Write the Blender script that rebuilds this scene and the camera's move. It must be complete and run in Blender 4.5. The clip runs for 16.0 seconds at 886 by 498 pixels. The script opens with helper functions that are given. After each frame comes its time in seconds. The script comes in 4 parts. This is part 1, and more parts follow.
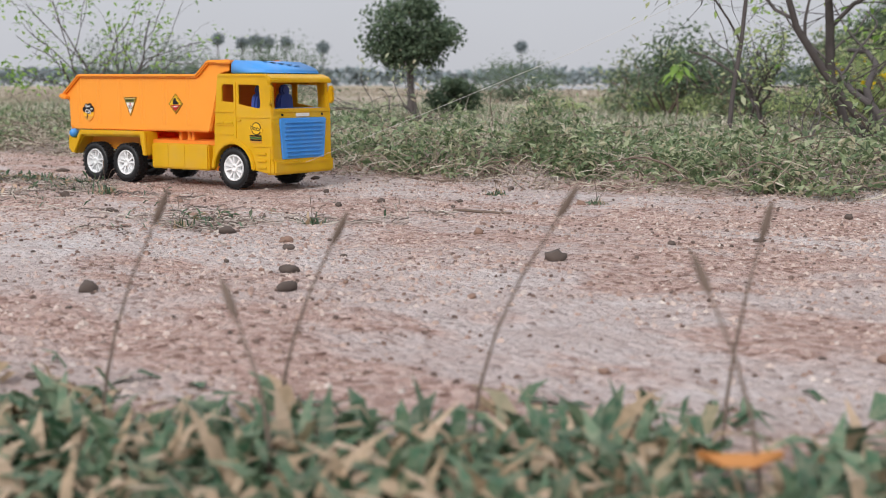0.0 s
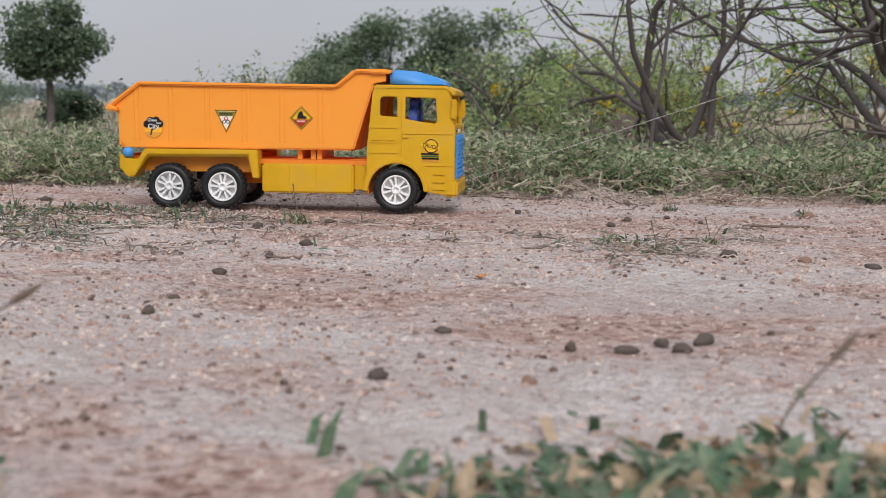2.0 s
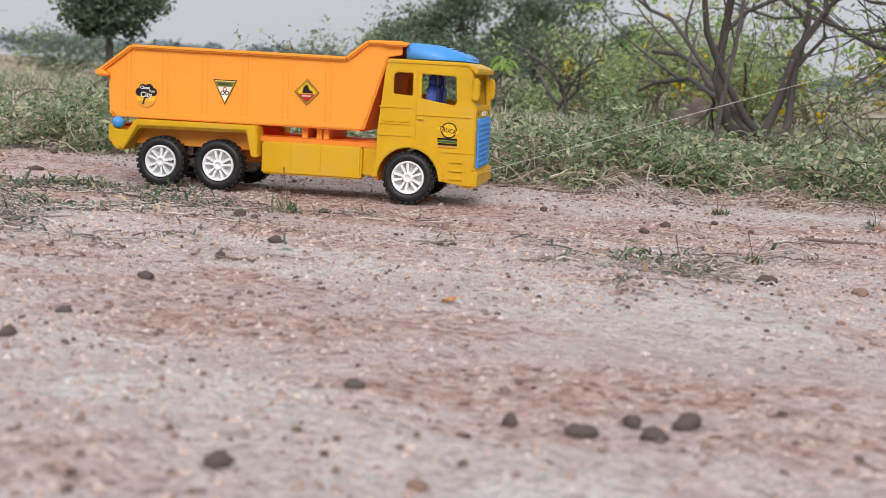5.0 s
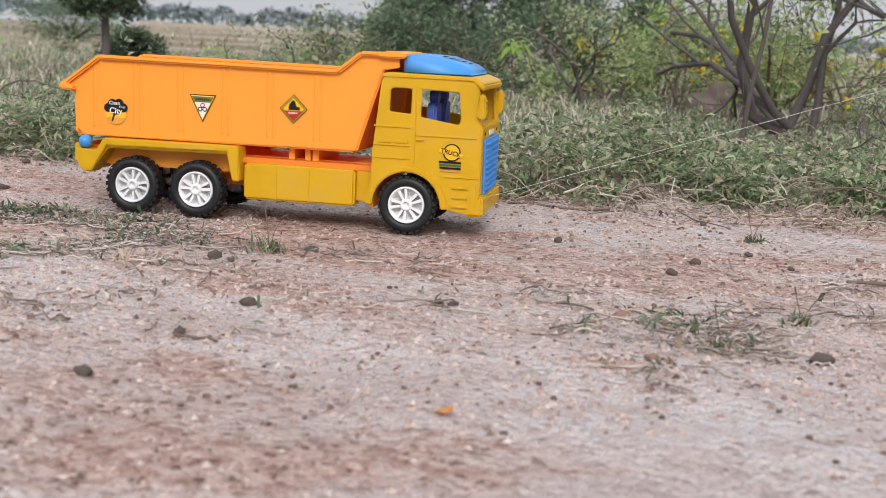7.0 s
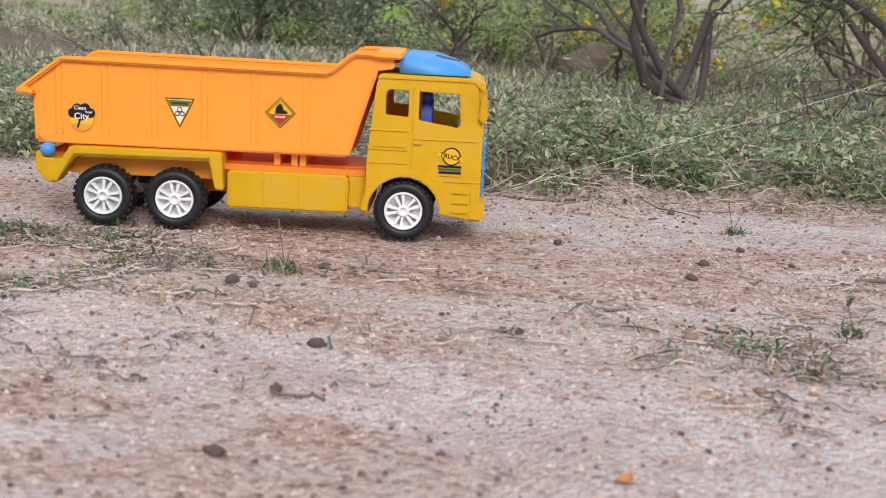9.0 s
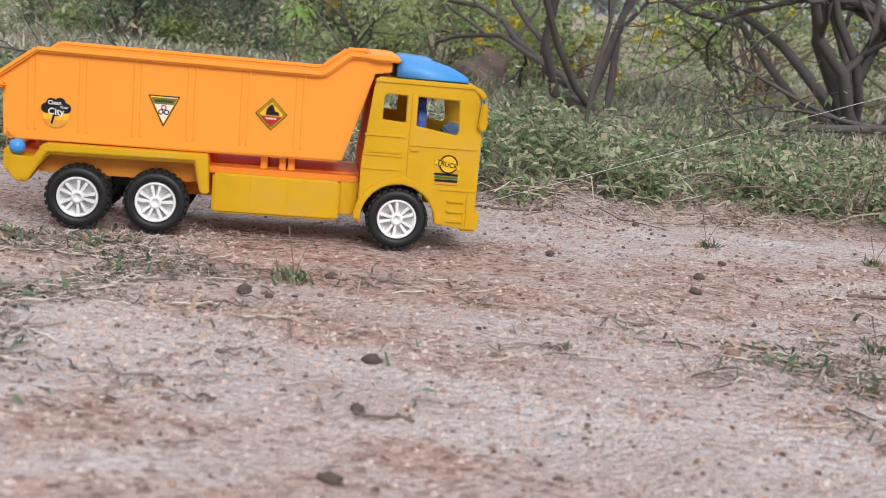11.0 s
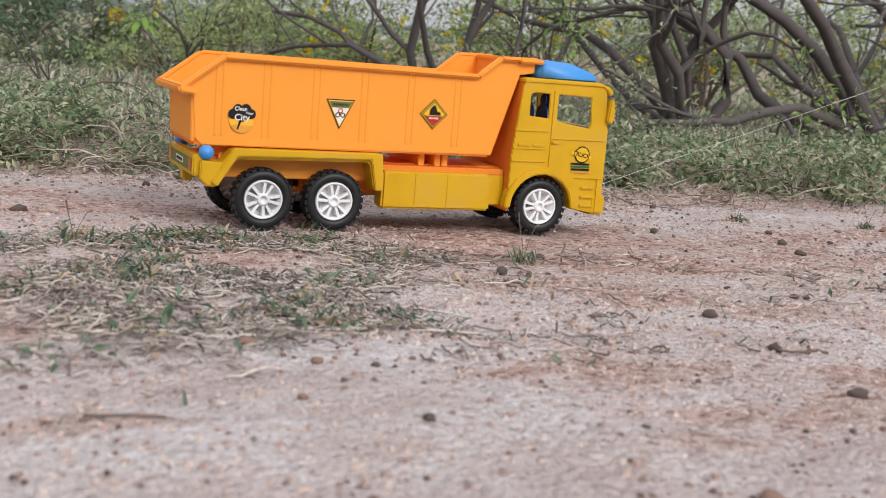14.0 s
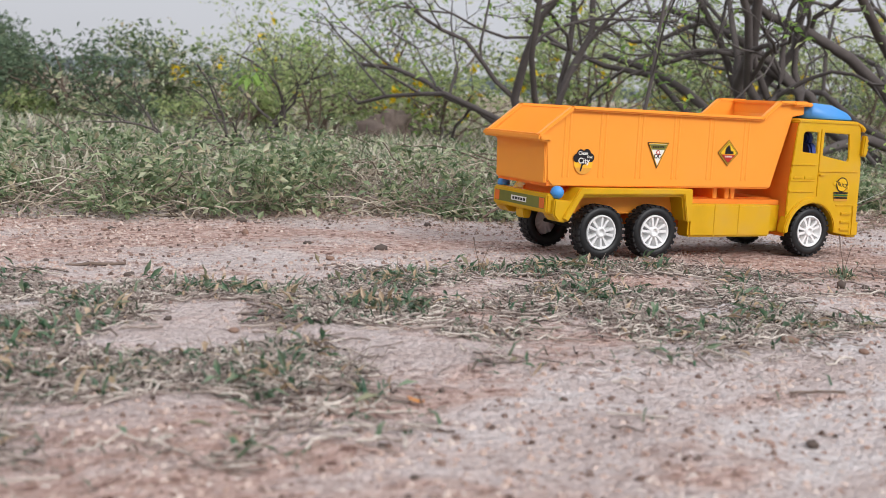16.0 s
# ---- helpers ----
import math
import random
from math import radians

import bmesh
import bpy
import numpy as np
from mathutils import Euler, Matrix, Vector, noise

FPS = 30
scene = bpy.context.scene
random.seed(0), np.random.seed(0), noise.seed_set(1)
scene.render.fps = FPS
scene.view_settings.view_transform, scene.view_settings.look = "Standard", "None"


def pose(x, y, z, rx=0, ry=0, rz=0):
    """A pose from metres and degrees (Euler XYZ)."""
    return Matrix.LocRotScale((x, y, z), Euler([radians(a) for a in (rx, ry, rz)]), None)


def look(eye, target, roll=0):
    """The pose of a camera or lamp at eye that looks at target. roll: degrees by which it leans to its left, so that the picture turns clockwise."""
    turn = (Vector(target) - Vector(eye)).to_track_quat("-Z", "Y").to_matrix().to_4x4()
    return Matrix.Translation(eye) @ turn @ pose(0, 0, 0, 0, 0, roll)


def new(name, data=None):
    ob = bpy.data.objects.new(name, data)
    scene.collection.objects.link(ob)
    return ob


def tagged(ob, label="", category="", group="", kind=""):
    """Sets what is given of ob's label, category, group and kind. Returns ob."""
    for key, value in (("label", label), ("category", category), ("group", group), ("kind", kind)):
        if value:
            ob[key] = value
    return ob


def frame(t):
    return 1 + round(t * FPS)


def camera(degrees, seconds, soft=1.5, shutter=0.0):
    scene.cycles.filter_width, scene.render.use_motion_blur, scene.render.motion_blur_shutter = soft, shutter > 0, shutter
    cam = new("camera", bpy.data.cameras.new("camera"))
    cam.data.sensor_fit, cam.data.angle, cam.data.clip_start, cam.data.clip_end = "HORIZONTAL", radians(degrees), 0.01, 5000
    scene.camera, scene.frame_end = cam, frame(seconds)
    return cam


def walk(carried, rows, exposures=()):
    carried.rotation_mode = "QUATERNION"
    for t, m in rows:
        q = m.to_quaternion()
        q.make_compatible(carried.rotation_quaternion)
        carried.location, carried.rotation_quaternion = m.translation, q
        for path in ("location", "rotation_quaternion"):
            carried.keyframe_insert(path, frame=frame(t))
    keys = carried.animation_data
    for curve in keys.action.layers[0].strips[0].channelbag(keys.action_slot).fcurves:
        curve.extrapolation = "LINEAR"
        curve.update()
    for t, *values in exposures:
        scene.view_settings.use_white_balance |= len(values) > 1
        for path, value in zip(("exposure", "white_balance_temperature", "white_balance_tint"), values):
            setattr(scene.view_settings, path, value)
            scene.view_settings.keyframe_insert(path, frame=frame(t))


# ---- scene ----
# ---------------------------------------------------------------- camera
cam = camera(40.00, 16.0, 0.85)
cam.data.dof.use_dof = True
cam.data.dof.focus_distance = 1.22
cam.data.dof.aperture_fstop = 14.0
PATH = [
    (0, (1.2552, -1.2166, 0.1338), (0.6944, -0.3994, 0.0005), -0.05),
    (0.5, (0.9445, -1.3654, 0.1289), (0.5412, -0.4601, -0.0041), -0.33),
    (1, (0.7168, -1.4153, 0.1312), (0.4269, -0.4661, 0.0090), 0.21),
    (1.5, (0.4960, -1.4398, 0.1326), (0.3186, -0.4626, 0.0156), 0.77),
    (2, (0.3249, -1.4695, 0.1267), (0.2310, -0.4809, 0.0091), 0.68),
    (2.5, (0.2040, -1.4711, 0.1236), (0.1596, -0.4795, 0.0026), 1.19),
    (3, (0.1264, -1.4695, 0.1200), (0.1312, -0.4776, -0.0064), 1.72),
    (5.5, (0.4102, -1.2672, 0.1458), (0.2303, -0.2955, -0.0077), 3.12),
    (6, (0.3859, -1.2479, 0.1570), (0.2157, -0.2787, -0.0209), 2.90),
    (6.5, (0.3963, -1.2076, 0.1717), (0.2302, -0.2368, -0.0017), 2.55),
    (7, (0.3630, -1.1645, 0.1847), (0.1949, -0.1940, 0.0119), 2.86),
    (7.5, (0.3066, -1.1671, 0.1941), (0.1853, -0.1910, 0.0139), 2.50),
    (8, (0.2900, -1.1505, 0.2056), (0.1874, -0.1756, 0.0081), 2.43),
    (8.5, (0.2465, -1.1551, 0.2171), (0.2007, -0.1785, 0.0069), 2.70),
    (9, (0.1846, -1.1402, 0.2276), (0.1740, -0.1629, 0.0159), 2.85),
    (9.5, (0.1498, -1.1160, 0.2245), (0.1710, -0.1387, 0.0137), 3.79),
    (10, (0.1264, -1.1100, 0.2168), (0.1809, -0.1318, 0.0165), 4.25),
    (12.5, (-0.1618, -1.1006, 0.2207), (0.0829, -0.1520, 0.0198), 5.66),
    (13, (-0.2476, -1.0998, 0.2006), (0.0502, -0.1633, 0.0151), 5.04),
    (13.5, (-0.3220, -1.0937, 0.1833), (0.0338, -0.1741, 0.0170), 5.16),
    (14, (-0.4119, -1.0905, 0.1736), (-0.0152, -0.1876, 0.0078), 4.68),
    (14.5, (-0.4814, -1.0928, 0.1698), (-0.0647, -0.1978, 0.0103), 4.29),
    (15, (-0.5901, -1.0816, 0.1671), (-0.1543, -0.1950, 0.0119), 4.20),
    (15.5, (-0.6851, -1.0764, 0.1603), (-0.2504, -0.1874, 0.0158), 4.40),
    (16, (-0.8140, -1.0647, 0.1563), (-0.3671, -0.1792, 0.0291), 3.02),
]

EXPOSURES = ((0, 0.10), (1.5, 0.0), (2.5, -0.14), (3.2, -0.04), (5.5, 0.16), (10, 0.18), (13, 0.06), (16, 0.18))
walk(cam, [(t, look(e, a, r)) for t, e, a, r in PATH], EXPOSURES)

# ---------------------------------------------------------------- sky and sun: bright overcast
world = bpy.data.worlds.new("overcast_sky")
scene.world = world
world.use_nodes = True
wt = world.node_tree
wbg = wt.nodes["Background"]
sky = wt.nodes.new("ShaderNodeTexSky")
sky.sky_type, sky.sun_disc = "NISHITA", False
sky.sun_elevation, sky.sun_rotation = radians(38), radians(195)
sky.dust_density = 4.0
dim = wt.nodes.new("ShaderNodeVectorMath")
dim.operation = "SCALE"
dim.inputs["Scale"].default_value = 0.10
wt.links.new(sky.outputs[0], dim.inputs[0])
co = wt.nodes.new("ShaderNodeTexCoord")
sep = wt.nodes.new("ShaderNodeSeparateXYZ")
wt.links.new(co.outputs["Generated"], sep.inputs[0])
ramp = wt.nodes.new("ShaderNodeValToRGB")
ramp.color_ramp.elements[0].position, ramp.color_ramp.elements[0].color = 0.0, (0.57, 0.58, 0.625, 1)
ramp.color_ramp.elements[1].position, ramp.color_ramp.elements[1].color = 0.8, (0.97, 1.0, 1.08, 1)
e = ramp.color_ramp.elements.new(0.18)
e.color = (0.60, 0.615, 0.675, 1)
wt.links.new(sep.outputs["Z"], ramp.inputs[0])
clouds = wt.nodes.new("ShaderNodeTexNoise")
clouds.inputs["Scale"].default_value, clouds.inputs["Detail"].default_value = 2.2, 4
wt.links.new(co.outputs["Generated"], clouds.inputs["Vector"])
cmap = wt.nodes.new("ShaderNodeMapRange")
cmap.inputs["To Min"].default_value, cmap.inputs["To Max"].default_value = 0.88, 1.12
wt.links.new(clouds.outputs["Fac"], cmap.inputs["Value"])
cl = wt.nodes.new("ShaderNodeVectorMath")
cl.operation = "SCALE"
wt.links.new(ramp.outputs[0], cl.inputs[0])
wt.links.new(cmap.outputs[0], cl.inputs["Scale"])
mixs = wt.nodes.new("ShaderNodeMix")
mixs.data_type = "RGBA"
mixs.inputs["Factor"].default_value = 0.88
wt.links.new(dim.outputs[0], mixs.inputs["A"])
wt.links.new(cl.outputs[0], mixs.inputs["B"])
wt.links.new(mixs.outputs["Result"], wbg.inputs[0])
wbg.inputs[1].default_value = 1.0

sun = bpy.data.lights.new("sun", "SUN")
sun.energy, sun.angle, sun.color = 1.95, radians(28), (1.0, 0.985, 0.97)
sun_ob = new("sun", sun)
sun_ob.matrix_world = look((0.7, -2.6, 2.1), (0, 0, 0))


# ---------------------------------------------------------------- materials
def node(m, kind, **sets):
    n = m.node_tree.nodes.new(kind)
    for k, v in sets.items():
        n.inputs[k.replace("_", " ")].default_value = v
    return n


def wire(m, a, b):
    m.node_tree.links.new(a, b)


def base(name, rough=0.6, spec=0.4):
    m = bpy.data.materials.new(name)
    m.use_nodes = True
    b = m.node_tree.nodes["Principled BSDF"]
    b.inputs["Roughness"].default_value = rough
    b.inputs["Specular IOR Level"].default_value = spec
    return m, b


def ramp_of(m, fac, stops):
    r = m.node_tree.nodes.new("ShaderNodeValToRGB")
    el = r.color_ramp.elements
    while len(el) < len(stops):
        el.new(0.5)
    for q, (p, c) in zip(el, stops):
        q.position, q.color = p, (*c, 1)
    wire(m, fac, r.inputs[0])
    return r.outputs[0]


def mixed(m, fac, a, b):
    n = m.node_tree.nodes.new("ShaderNodeMix")
    n.data_type = "RGBA"
    for s, v in (("Factor", fac), ("A", a), ("B", b)):
        if isinstance(v, (tuple, float, int)):
            n.inputs[s].default_value = (*v, 1) if isinstance(v, tuple) else v
        else:
            wire(m, v, n.inputs[s])
    return n.outputs["Result"]


def bump(m, b, height, strength, dist):
    n = node(m, "ShaderNodeBump", Strength=strength, Distance=dist)
    wire(m, height, n.inputs["Height"])
    wire(m, n.outputs[0], b.inputs["Normal"])


def plastic(name, col, rough=0.34, glow=0.0, wear=0.12, thin=0.0):
    """Moulded toy plastic: slightly uneven colour, dust and a fine orange-peel."""
    m, b = base(name, rough, 0.45)
    tc = node(m, "ShaderNodeTexCoord")
    n1 = node(m, "ShaderNodeTexNoise", Scale=22.0, Detail=4.0)
    n2 = node(m, "ShaderNodeTexNoise", Scale=900.0, Detail=2.0)
    wire(m, tc.outputs["Object"], n1.inputs["Vector"])
    wire(m, tc.outputs["Object"], n2.inputs["Vector"])
    dusty = tuple(c * (1 - wear) + d * wear for c, d in zip(col, (0.5, 0.4, 0.33)))
    dark = tuple(c * (1 - wear) for c in col)
    col_out = ramp_of(m, n1.outputs["Fac"], [(0.3, dark), (0.52, col), (0.75, dusty)])
    wire(m, col_out, b.inputs["Base Color"])
    r = node(m, "ShaderNodeMapRange", To_Min=rough - 0.06, To_Max=rough + 0.16)
    wire(m, n1.outputs["Fac"], r.inputs["Value"])
    wire(m, r.outputs[0], b.inputs["Roughness"])
    bump(m, b, n2.outputs["Fac"], 0.12, 0.0004)
    if glow:
        b.inputs["Subsurface Weight"].default_value = glow
        b.inputs["Subsurface Radius"].default_value = (0.008, 0.004, 0.001)
        b.inputs["Subsurface Scale"].default_value = 0.5
    if thin:
        t = node(m, "ShaderNodeBsdfTranslucent")
        wire(m, col_out, t.inputs["Color"])
        ms = node(m, "ShaderNodeMixShader")
        ms.inputs[0].default_value = thin
        wire(m, b.outputs[0], ms.inputs[1])
        wire(m, t.outputs[0], ms.inputs[2])
        wire(m, ms.outputs[0], m.node_tree.nodes["Material Output"].inputs["Surface"])
    return m


def plain(name, col, rough=0.55, spec=0.3):
    m, b = base(name, rough, spec)
    tc = node(m, "ShaderNodeTexCoord")
    n1 = node(m, "ShaderNodeTexNoise", Scale=60.0, Detail=3.0)
    wire(m, tc.outputs["Object"], n1.inputs["Vector"])
    wire(m, ramp_of(m, n1.outputs["Fac"], [(0.3, tuple(c * 0.88 for c in col)), (0.7, tuple(min(1, c * 1.08) for c in col))]), b.inputs["Base Color"])
    return m


ORANGE = plastic("orange_plastic", (1.0, 0.372, 0.038), 0.42, 0.0, 0.02, 0.10)
DECK = plastic("thin_orange_plastic", (1.0, 0.36, 0.045), 0.42, 0.0, 0.02, 0.38)
YELLOW = plastic("yellow_plastic", (0.76, 0.435, 0.008), 0.34, 0.10, 0.12, 0.14)
BLUE = plastic("blue_plastic", (0.06, 0.30, 0.72), 0.38)
WHITE = plastic("white_plastic", (0.84, 0.84, 0.84), 0.4, 0.0, 0.15)
NAVY = plastic("dark_blue_plastic", (0.05, 0.10, 0.42), 0.45)
RUBBER = plain("black_tyre_plastic", (0.013, 0.013, 0.014), 0.5, 0.4)
INK = plain("black_ink", (0.012, 0.010, 0.012), 0.4)
S_YEL = plain("sticker_yellow", (0.85, 0.50, 0.02), 0.35)
S_RED = plain("sticker_red", (0.50, 0.03, 0.02), 0.35)
S_WHT = plain("sticker_white", (0.80, 0.78, 0.74), 0.35)
S_OLV = plain("sticker_olive", (0.17, 0.17, 0.035), 0.4)
S_TAN = plain("sticker_tan", (0.72, 0.33, 0.05), 0.4)
S_SUN = plain("sticker_orange_yellow", (0.92, 0.47, 0.03), 0.4)
S_GRN = plain("sticker_green", (0.03, 0.16, 0.05), 0.4)
LAMP = plain("orange_lamp_print", (0.75, 0.16, 0.03), 0.3)
STEEL = plain("dark_axle", (0.03, 0.03, 0.03), 0.4)
CORD = plain("pale_nylon_cord", (0.62, 0.60, 0.56), 0.5)
TWIG = plain("dead_twig_bark", (0.17, 0.125, 0.10), 0.85)
BARK = plain("grey_brown_bark", (0.115, 0.098, 0.094), 0.9)


def dirt():
    m, b = base("sandy_dirt", 0.92, 0.15)
    tc = node(m, "ShaderNodeTexCoord")
    P = tc.outputs["Object"]
    mp = node(m, "ShaderNodeMapping", Scale=(0.55, 1.0, 1.0))
    wire(m, P, mp.inputs["Vector"])

    def nz(scale, detail=5.0, rough=0.6):
        n = node(m, "ShaderNodeTexNoise", Scale=scale, Detail=detail, Roughness=rough)
        wire(m, mp.outputs[0] if scale < 30 else P, n.inputs["Vector"])
        return n.outputs["Fac"]
    big, mid, fine, tiny = nz(3.2), nz(11.0, 6.0, 0.65), nz(85.0), nz(420.0, 3.0)
    pale = ramp_of(m, mid, [(0.25, (0.51, 0.40, 0.365)), (0.45, (0.62, 0.525, 0.50)), (0.64, (0.775, 0.735, 0.73))])
    red = ramp_of(m, fine, [(0.25, (0.32, 0.195, 0.16)), (0.5, (0.57, 0.405, 0.355)), (0.75, (0.70, 0.57, 0.515))])
    mask = node(m, "ShaderNodeMath")
    mask.operation = "ADD"
    wire(m, big, mask.inputs[0])
    wire(m, mid, mask.inputs[1])
    mk = node(m, "ShaderNodeMapRange", From_Min=0.95, From_Max=1.09)
    wire(m, mask.outputs[0], mk.inputs["Value"])
    earth = mixed(m, mk.outputs[0], pale, red)
    grit = ramp_of(m, tiny, [(0.30, (0.45, 0.38, 0.33)), (0.42, (1, 1, 1)), (0.66, (1, 1, 1)), (0.8, (1.2, 1.15, 1.1))])
    mul = m.node_tree.nodes.new("ShaderNodeMix")
    mul.data_type, mul.blend_type = "RGBA", "MULTIPLY"
    mul.inputs["Factor"].default_value = 0.75
    wire(m, earth, mul.inputs["A"])
    wire(m, grit, mul.inputs["B"])
    # coarse grains, each of its own shade
    vo = node(m, "ShaderNodeTexVoronoi", Scale=210.0)
    wire(m, P, vo.inputs["Vector"])
    sc = node(m, "ShaderNodeSeparateColor")
    wire(m, vo.outputs["Color"], sc.inputs[0])
    shade = ramp_of(m, sc.outputs[0], [(0.0, (0.34, 0.26, 0.23)), (0.15, (0.76, 0.69, 0.65)), (0.6, (1.0, 1.0, 1.0)), (1.0, (1.10, 1.09, 1.08))])
    grain = m.node_tree.nodes.new("ShaderNodeMix")
    grain.data_type, grain.blend_type = "RGBA", "MULTIPLY"
    gm = node(m, "ShaderNodeMapRange", From_Min=0.88, From_Max=1.10, To_Min=0.34, To_Max=0.95)
    wire(m, mask.outputs[0], gm.inputs["Value"])
    wire(m, gm.outputs[0], grain.inputs["Factor"])
    wire(m, mul.outputs["Result"], grain.inputs["A"])
    wire(m, shade, grain.inputs["B"])
    # humus and leaf litter of the overgrown bank, meadow soil beyond
    sp = node(m, "ShaderNodeSeparateXYZ")
    wire(m, P, sp.inputs[0])
    edge = node(m, "ShaderNodeMath")
    edge.operation = "MULTIPLY_ADD"
    edge.inputs[1].default_value = 0.35
    wire(m, mid, edge.inputs[0])
    wire(m, sp.outputs["Y"], edge.inputs[2])
    em = node(m, "ShaderNodeMapRange", From_Min=0.44, From_Max=0.62)
    wire(m, edge.outputs[0], em.inputs["Value"])
    litter = ramp_of(m, fine, [(0.25, (0.09, 0.072, 0.058)), (0.5, (0.22, 0.175, 0.135)), (0.75, (0.40, 0.33, 0.26))])
    field = ramp_of(m, nz(0.35, 6.0, 0.7), [(0.30, (0.14, 0.145, 0.07)), (0.45, (0.27, 0.23, 0.15)), (0.58, (0.50, 0.42, 0.34))])
    fm = node(m, "ShaderNodeMapRange", From_Min=2.2, From_Max=4.5)
    wire(m, sp.outputs["Y"], fm.inputs["Value"])
    soil = mixed(m, fm.outputs[0], litter, field)
    wire(m, mixed(m, em.outputs[0], grain.outputs["Result"], soil), b.inputs["Base Color"])
    h = node(m, "ShaderNodeMath")
    h.operation = "ADD"
    wire(m, fine, h.inputs[0])
    wire(m, tiny, h.inputs[1])
    h2 = node(m, "ShaderNodeMath")
    h2.operation = "SUBTRACT"
    wire(m, h.outputs[0], h2.inputs[0])
    wire(m, vo.outputs["Distance"], h2.inputs[1])
    bump(m, b, h2.outputs[0], 0.9, 0.006)
    return m


DIRT = dirt()


def islands(name, stops, rough=0.6, spec=0.3, trans=0.0):
    """A material whose colour changes from piece to piece."""
    m, b = base(name, rough, spec)
    g = node(m, "ShaderNodeNewGeometry")
    c = ramp_of(m, g.outputs["Random Per Island"], stops)
    tc = node(m, "ShaderNodeTexCoord")
    n = node(m, "ShaderNodeTexNoise", Scale=260.0, Detail=3.0)
    wire(m, tc.outputs["Object"], n.inputs["Vector"])
    wire(m, mixed(m, 0.22, c, ramp_of(m, n.outputs["Fac"], [(0.35, tuple(v * 0.8 for v in stops[0][1])), (0.65, stops[-1][1])])), b.inputs["Base Color"])
    if trans:
        out = m.node_tree.nodes["Material Output"]
        t = node(m, "ShaderNodeBsdfTranslucent")
        wire(m, c, t.inputs["Color"])
        ms = node(m, "ShaderNodeMixShader")
        ms.inputs[0].default_value = trans
        wire(m, b.outputs[0], ms.inputs[1])
        wire(m, t.outputs[0], ms.inputs[2])
        wire(m, ms.outputs[0], out.inputs["Surface"])
    return m


GRASS = islands("bank_grass", [(0.0, (0.06, 0.105, 0.045)), (0.25, (0.15, 0.215, 0.10)), (0.45, (0.27, 0.33, 0.18)), (0.60, (0.42, 0.40, 0.27)), (0.80, (0.57, 0.50, 0.385)), (1.0, (0.76, 0.70, 0.60))], 0.5, 0.4, 0.3)
LAWN = islands("foreground_grass", [(0.0, (0.025, 0.085, 0.045)), (0.42, (0.065, 0.160, 0.085)), (0.64, (0.17, 0.27, 0.165)), (0.72, (0.40, 0.28, 0.17)), (1.0, (0.62, 0.46, 0.33))], 0.5, 0.35, 0.25)
DRYGRASS = islands("trodden_dry_grass", [(0.0, (0.05, 0.11, 0.07)), (0.28, (0.11, 0.17, 0.11)), (0.42, (0.28, 0.235, 0.20)), (0.7, (0.44, 0.375, 0.325)), (1.0, (0.22, 0.16, 0.14))], 0.75, 0.2, 0.15)
HERB = islands("herb_leaves", [(0.0, (0.06, 0.115, 0.05)), (0.40, (0.17, 0.26, 0.12)), (0.70, (0.36, 0.43, 0.24)), (0.86, (0.54, 0.57, 0.38)), (1.0, (0.52, 0.43, 0.29))], 0.42, 0.45, 0.35)
SCRUB = islands("scrub_leaves", [(0.0, (0.20, 0.28, 0.12)), (0.45, (0.38, 0.48, 0.20)), (0.8, (0.56, 0.63, 0.30)), (1.0, (0.68, 0.71, 0.40))], 0.55, 0.3, 0.55)
DARKLEAF = islands("dark_tree_leaves", [(0.0, (0.09, 0.135, 0.09)), (0.6, (0.15, 0.21, 0.13)), (1.0, (0.23, 0.29, 0.18))], 0.7, 0.2, 0.35)
BRIGHTLEAF = islands("fresh_leaves", [(0.0, (0.17, 0.33, 0.07)), (0.6, (0.30, 0.48, 0.11)), (1.0, (0.48, 0.62, 0.19))], 0.5, 0.35, 0.5)
# grey-blue leaf colour has the haze of distance painted in
HAZELEAF = islands("haze_tinted_leaves", [(0.0, (0.19, 0.235, 0.25)), (1.0, (0.27, 0.31, 0.32))], 0.8, 0.1)
STRAW = islands("straw_stems", [(0.0, (0.12, 0.085, 0.065)), (0.35, (0.30, 0.235, 0.18)), (0.7, (0.48, 0.41, 0.32)), (1.0, (0.66, 0.60, 0.50))], 0.7, 0.25)
PETAL = islands("yellow_petals", [(0.0, (0.75, 0.52, 0.01)), (1.0, (0.90, 0.70, 0.03))], 0.5, 0.3, 0.3)
GRIT = islands("reddish_grit", [(0.0, (0.08, 0.05, 0.04)), (0.14, (0.27, 0.17, 0.14)), (0.45, (0.50, 0.355, 0.30)), (0.85, (0.60, 0.48, 0.42)), (1.0, (0.63, 0.55, 0.50))], 0.95, 0.08)
STONE = plain("dark_clod", (0.105, 0.08, 0.068), 0.9)
DEADLEAF = plain("orange_dead_leaf", (0.50, 0.22, 0.07), 0.7)
WATER = plain("pale_lake", (0.45, 0.47, 0.50), 0.15, 0.5)


# ---------------------------------------------------------------- mesh helpers
def part(name, bm, material, parent=None, label=""):
    me = bpy.data.meshes.new(name)
    bmesh.ops.recalc_face_normals(bm, faces=bm.faces[:])
    bm.to_mesh(me)
    bm.free()
    me.materials.append(material)
    ob = new(name, me)
    if parent:
        ob.parent = parent
    return tagged(ob, label) if label else ob


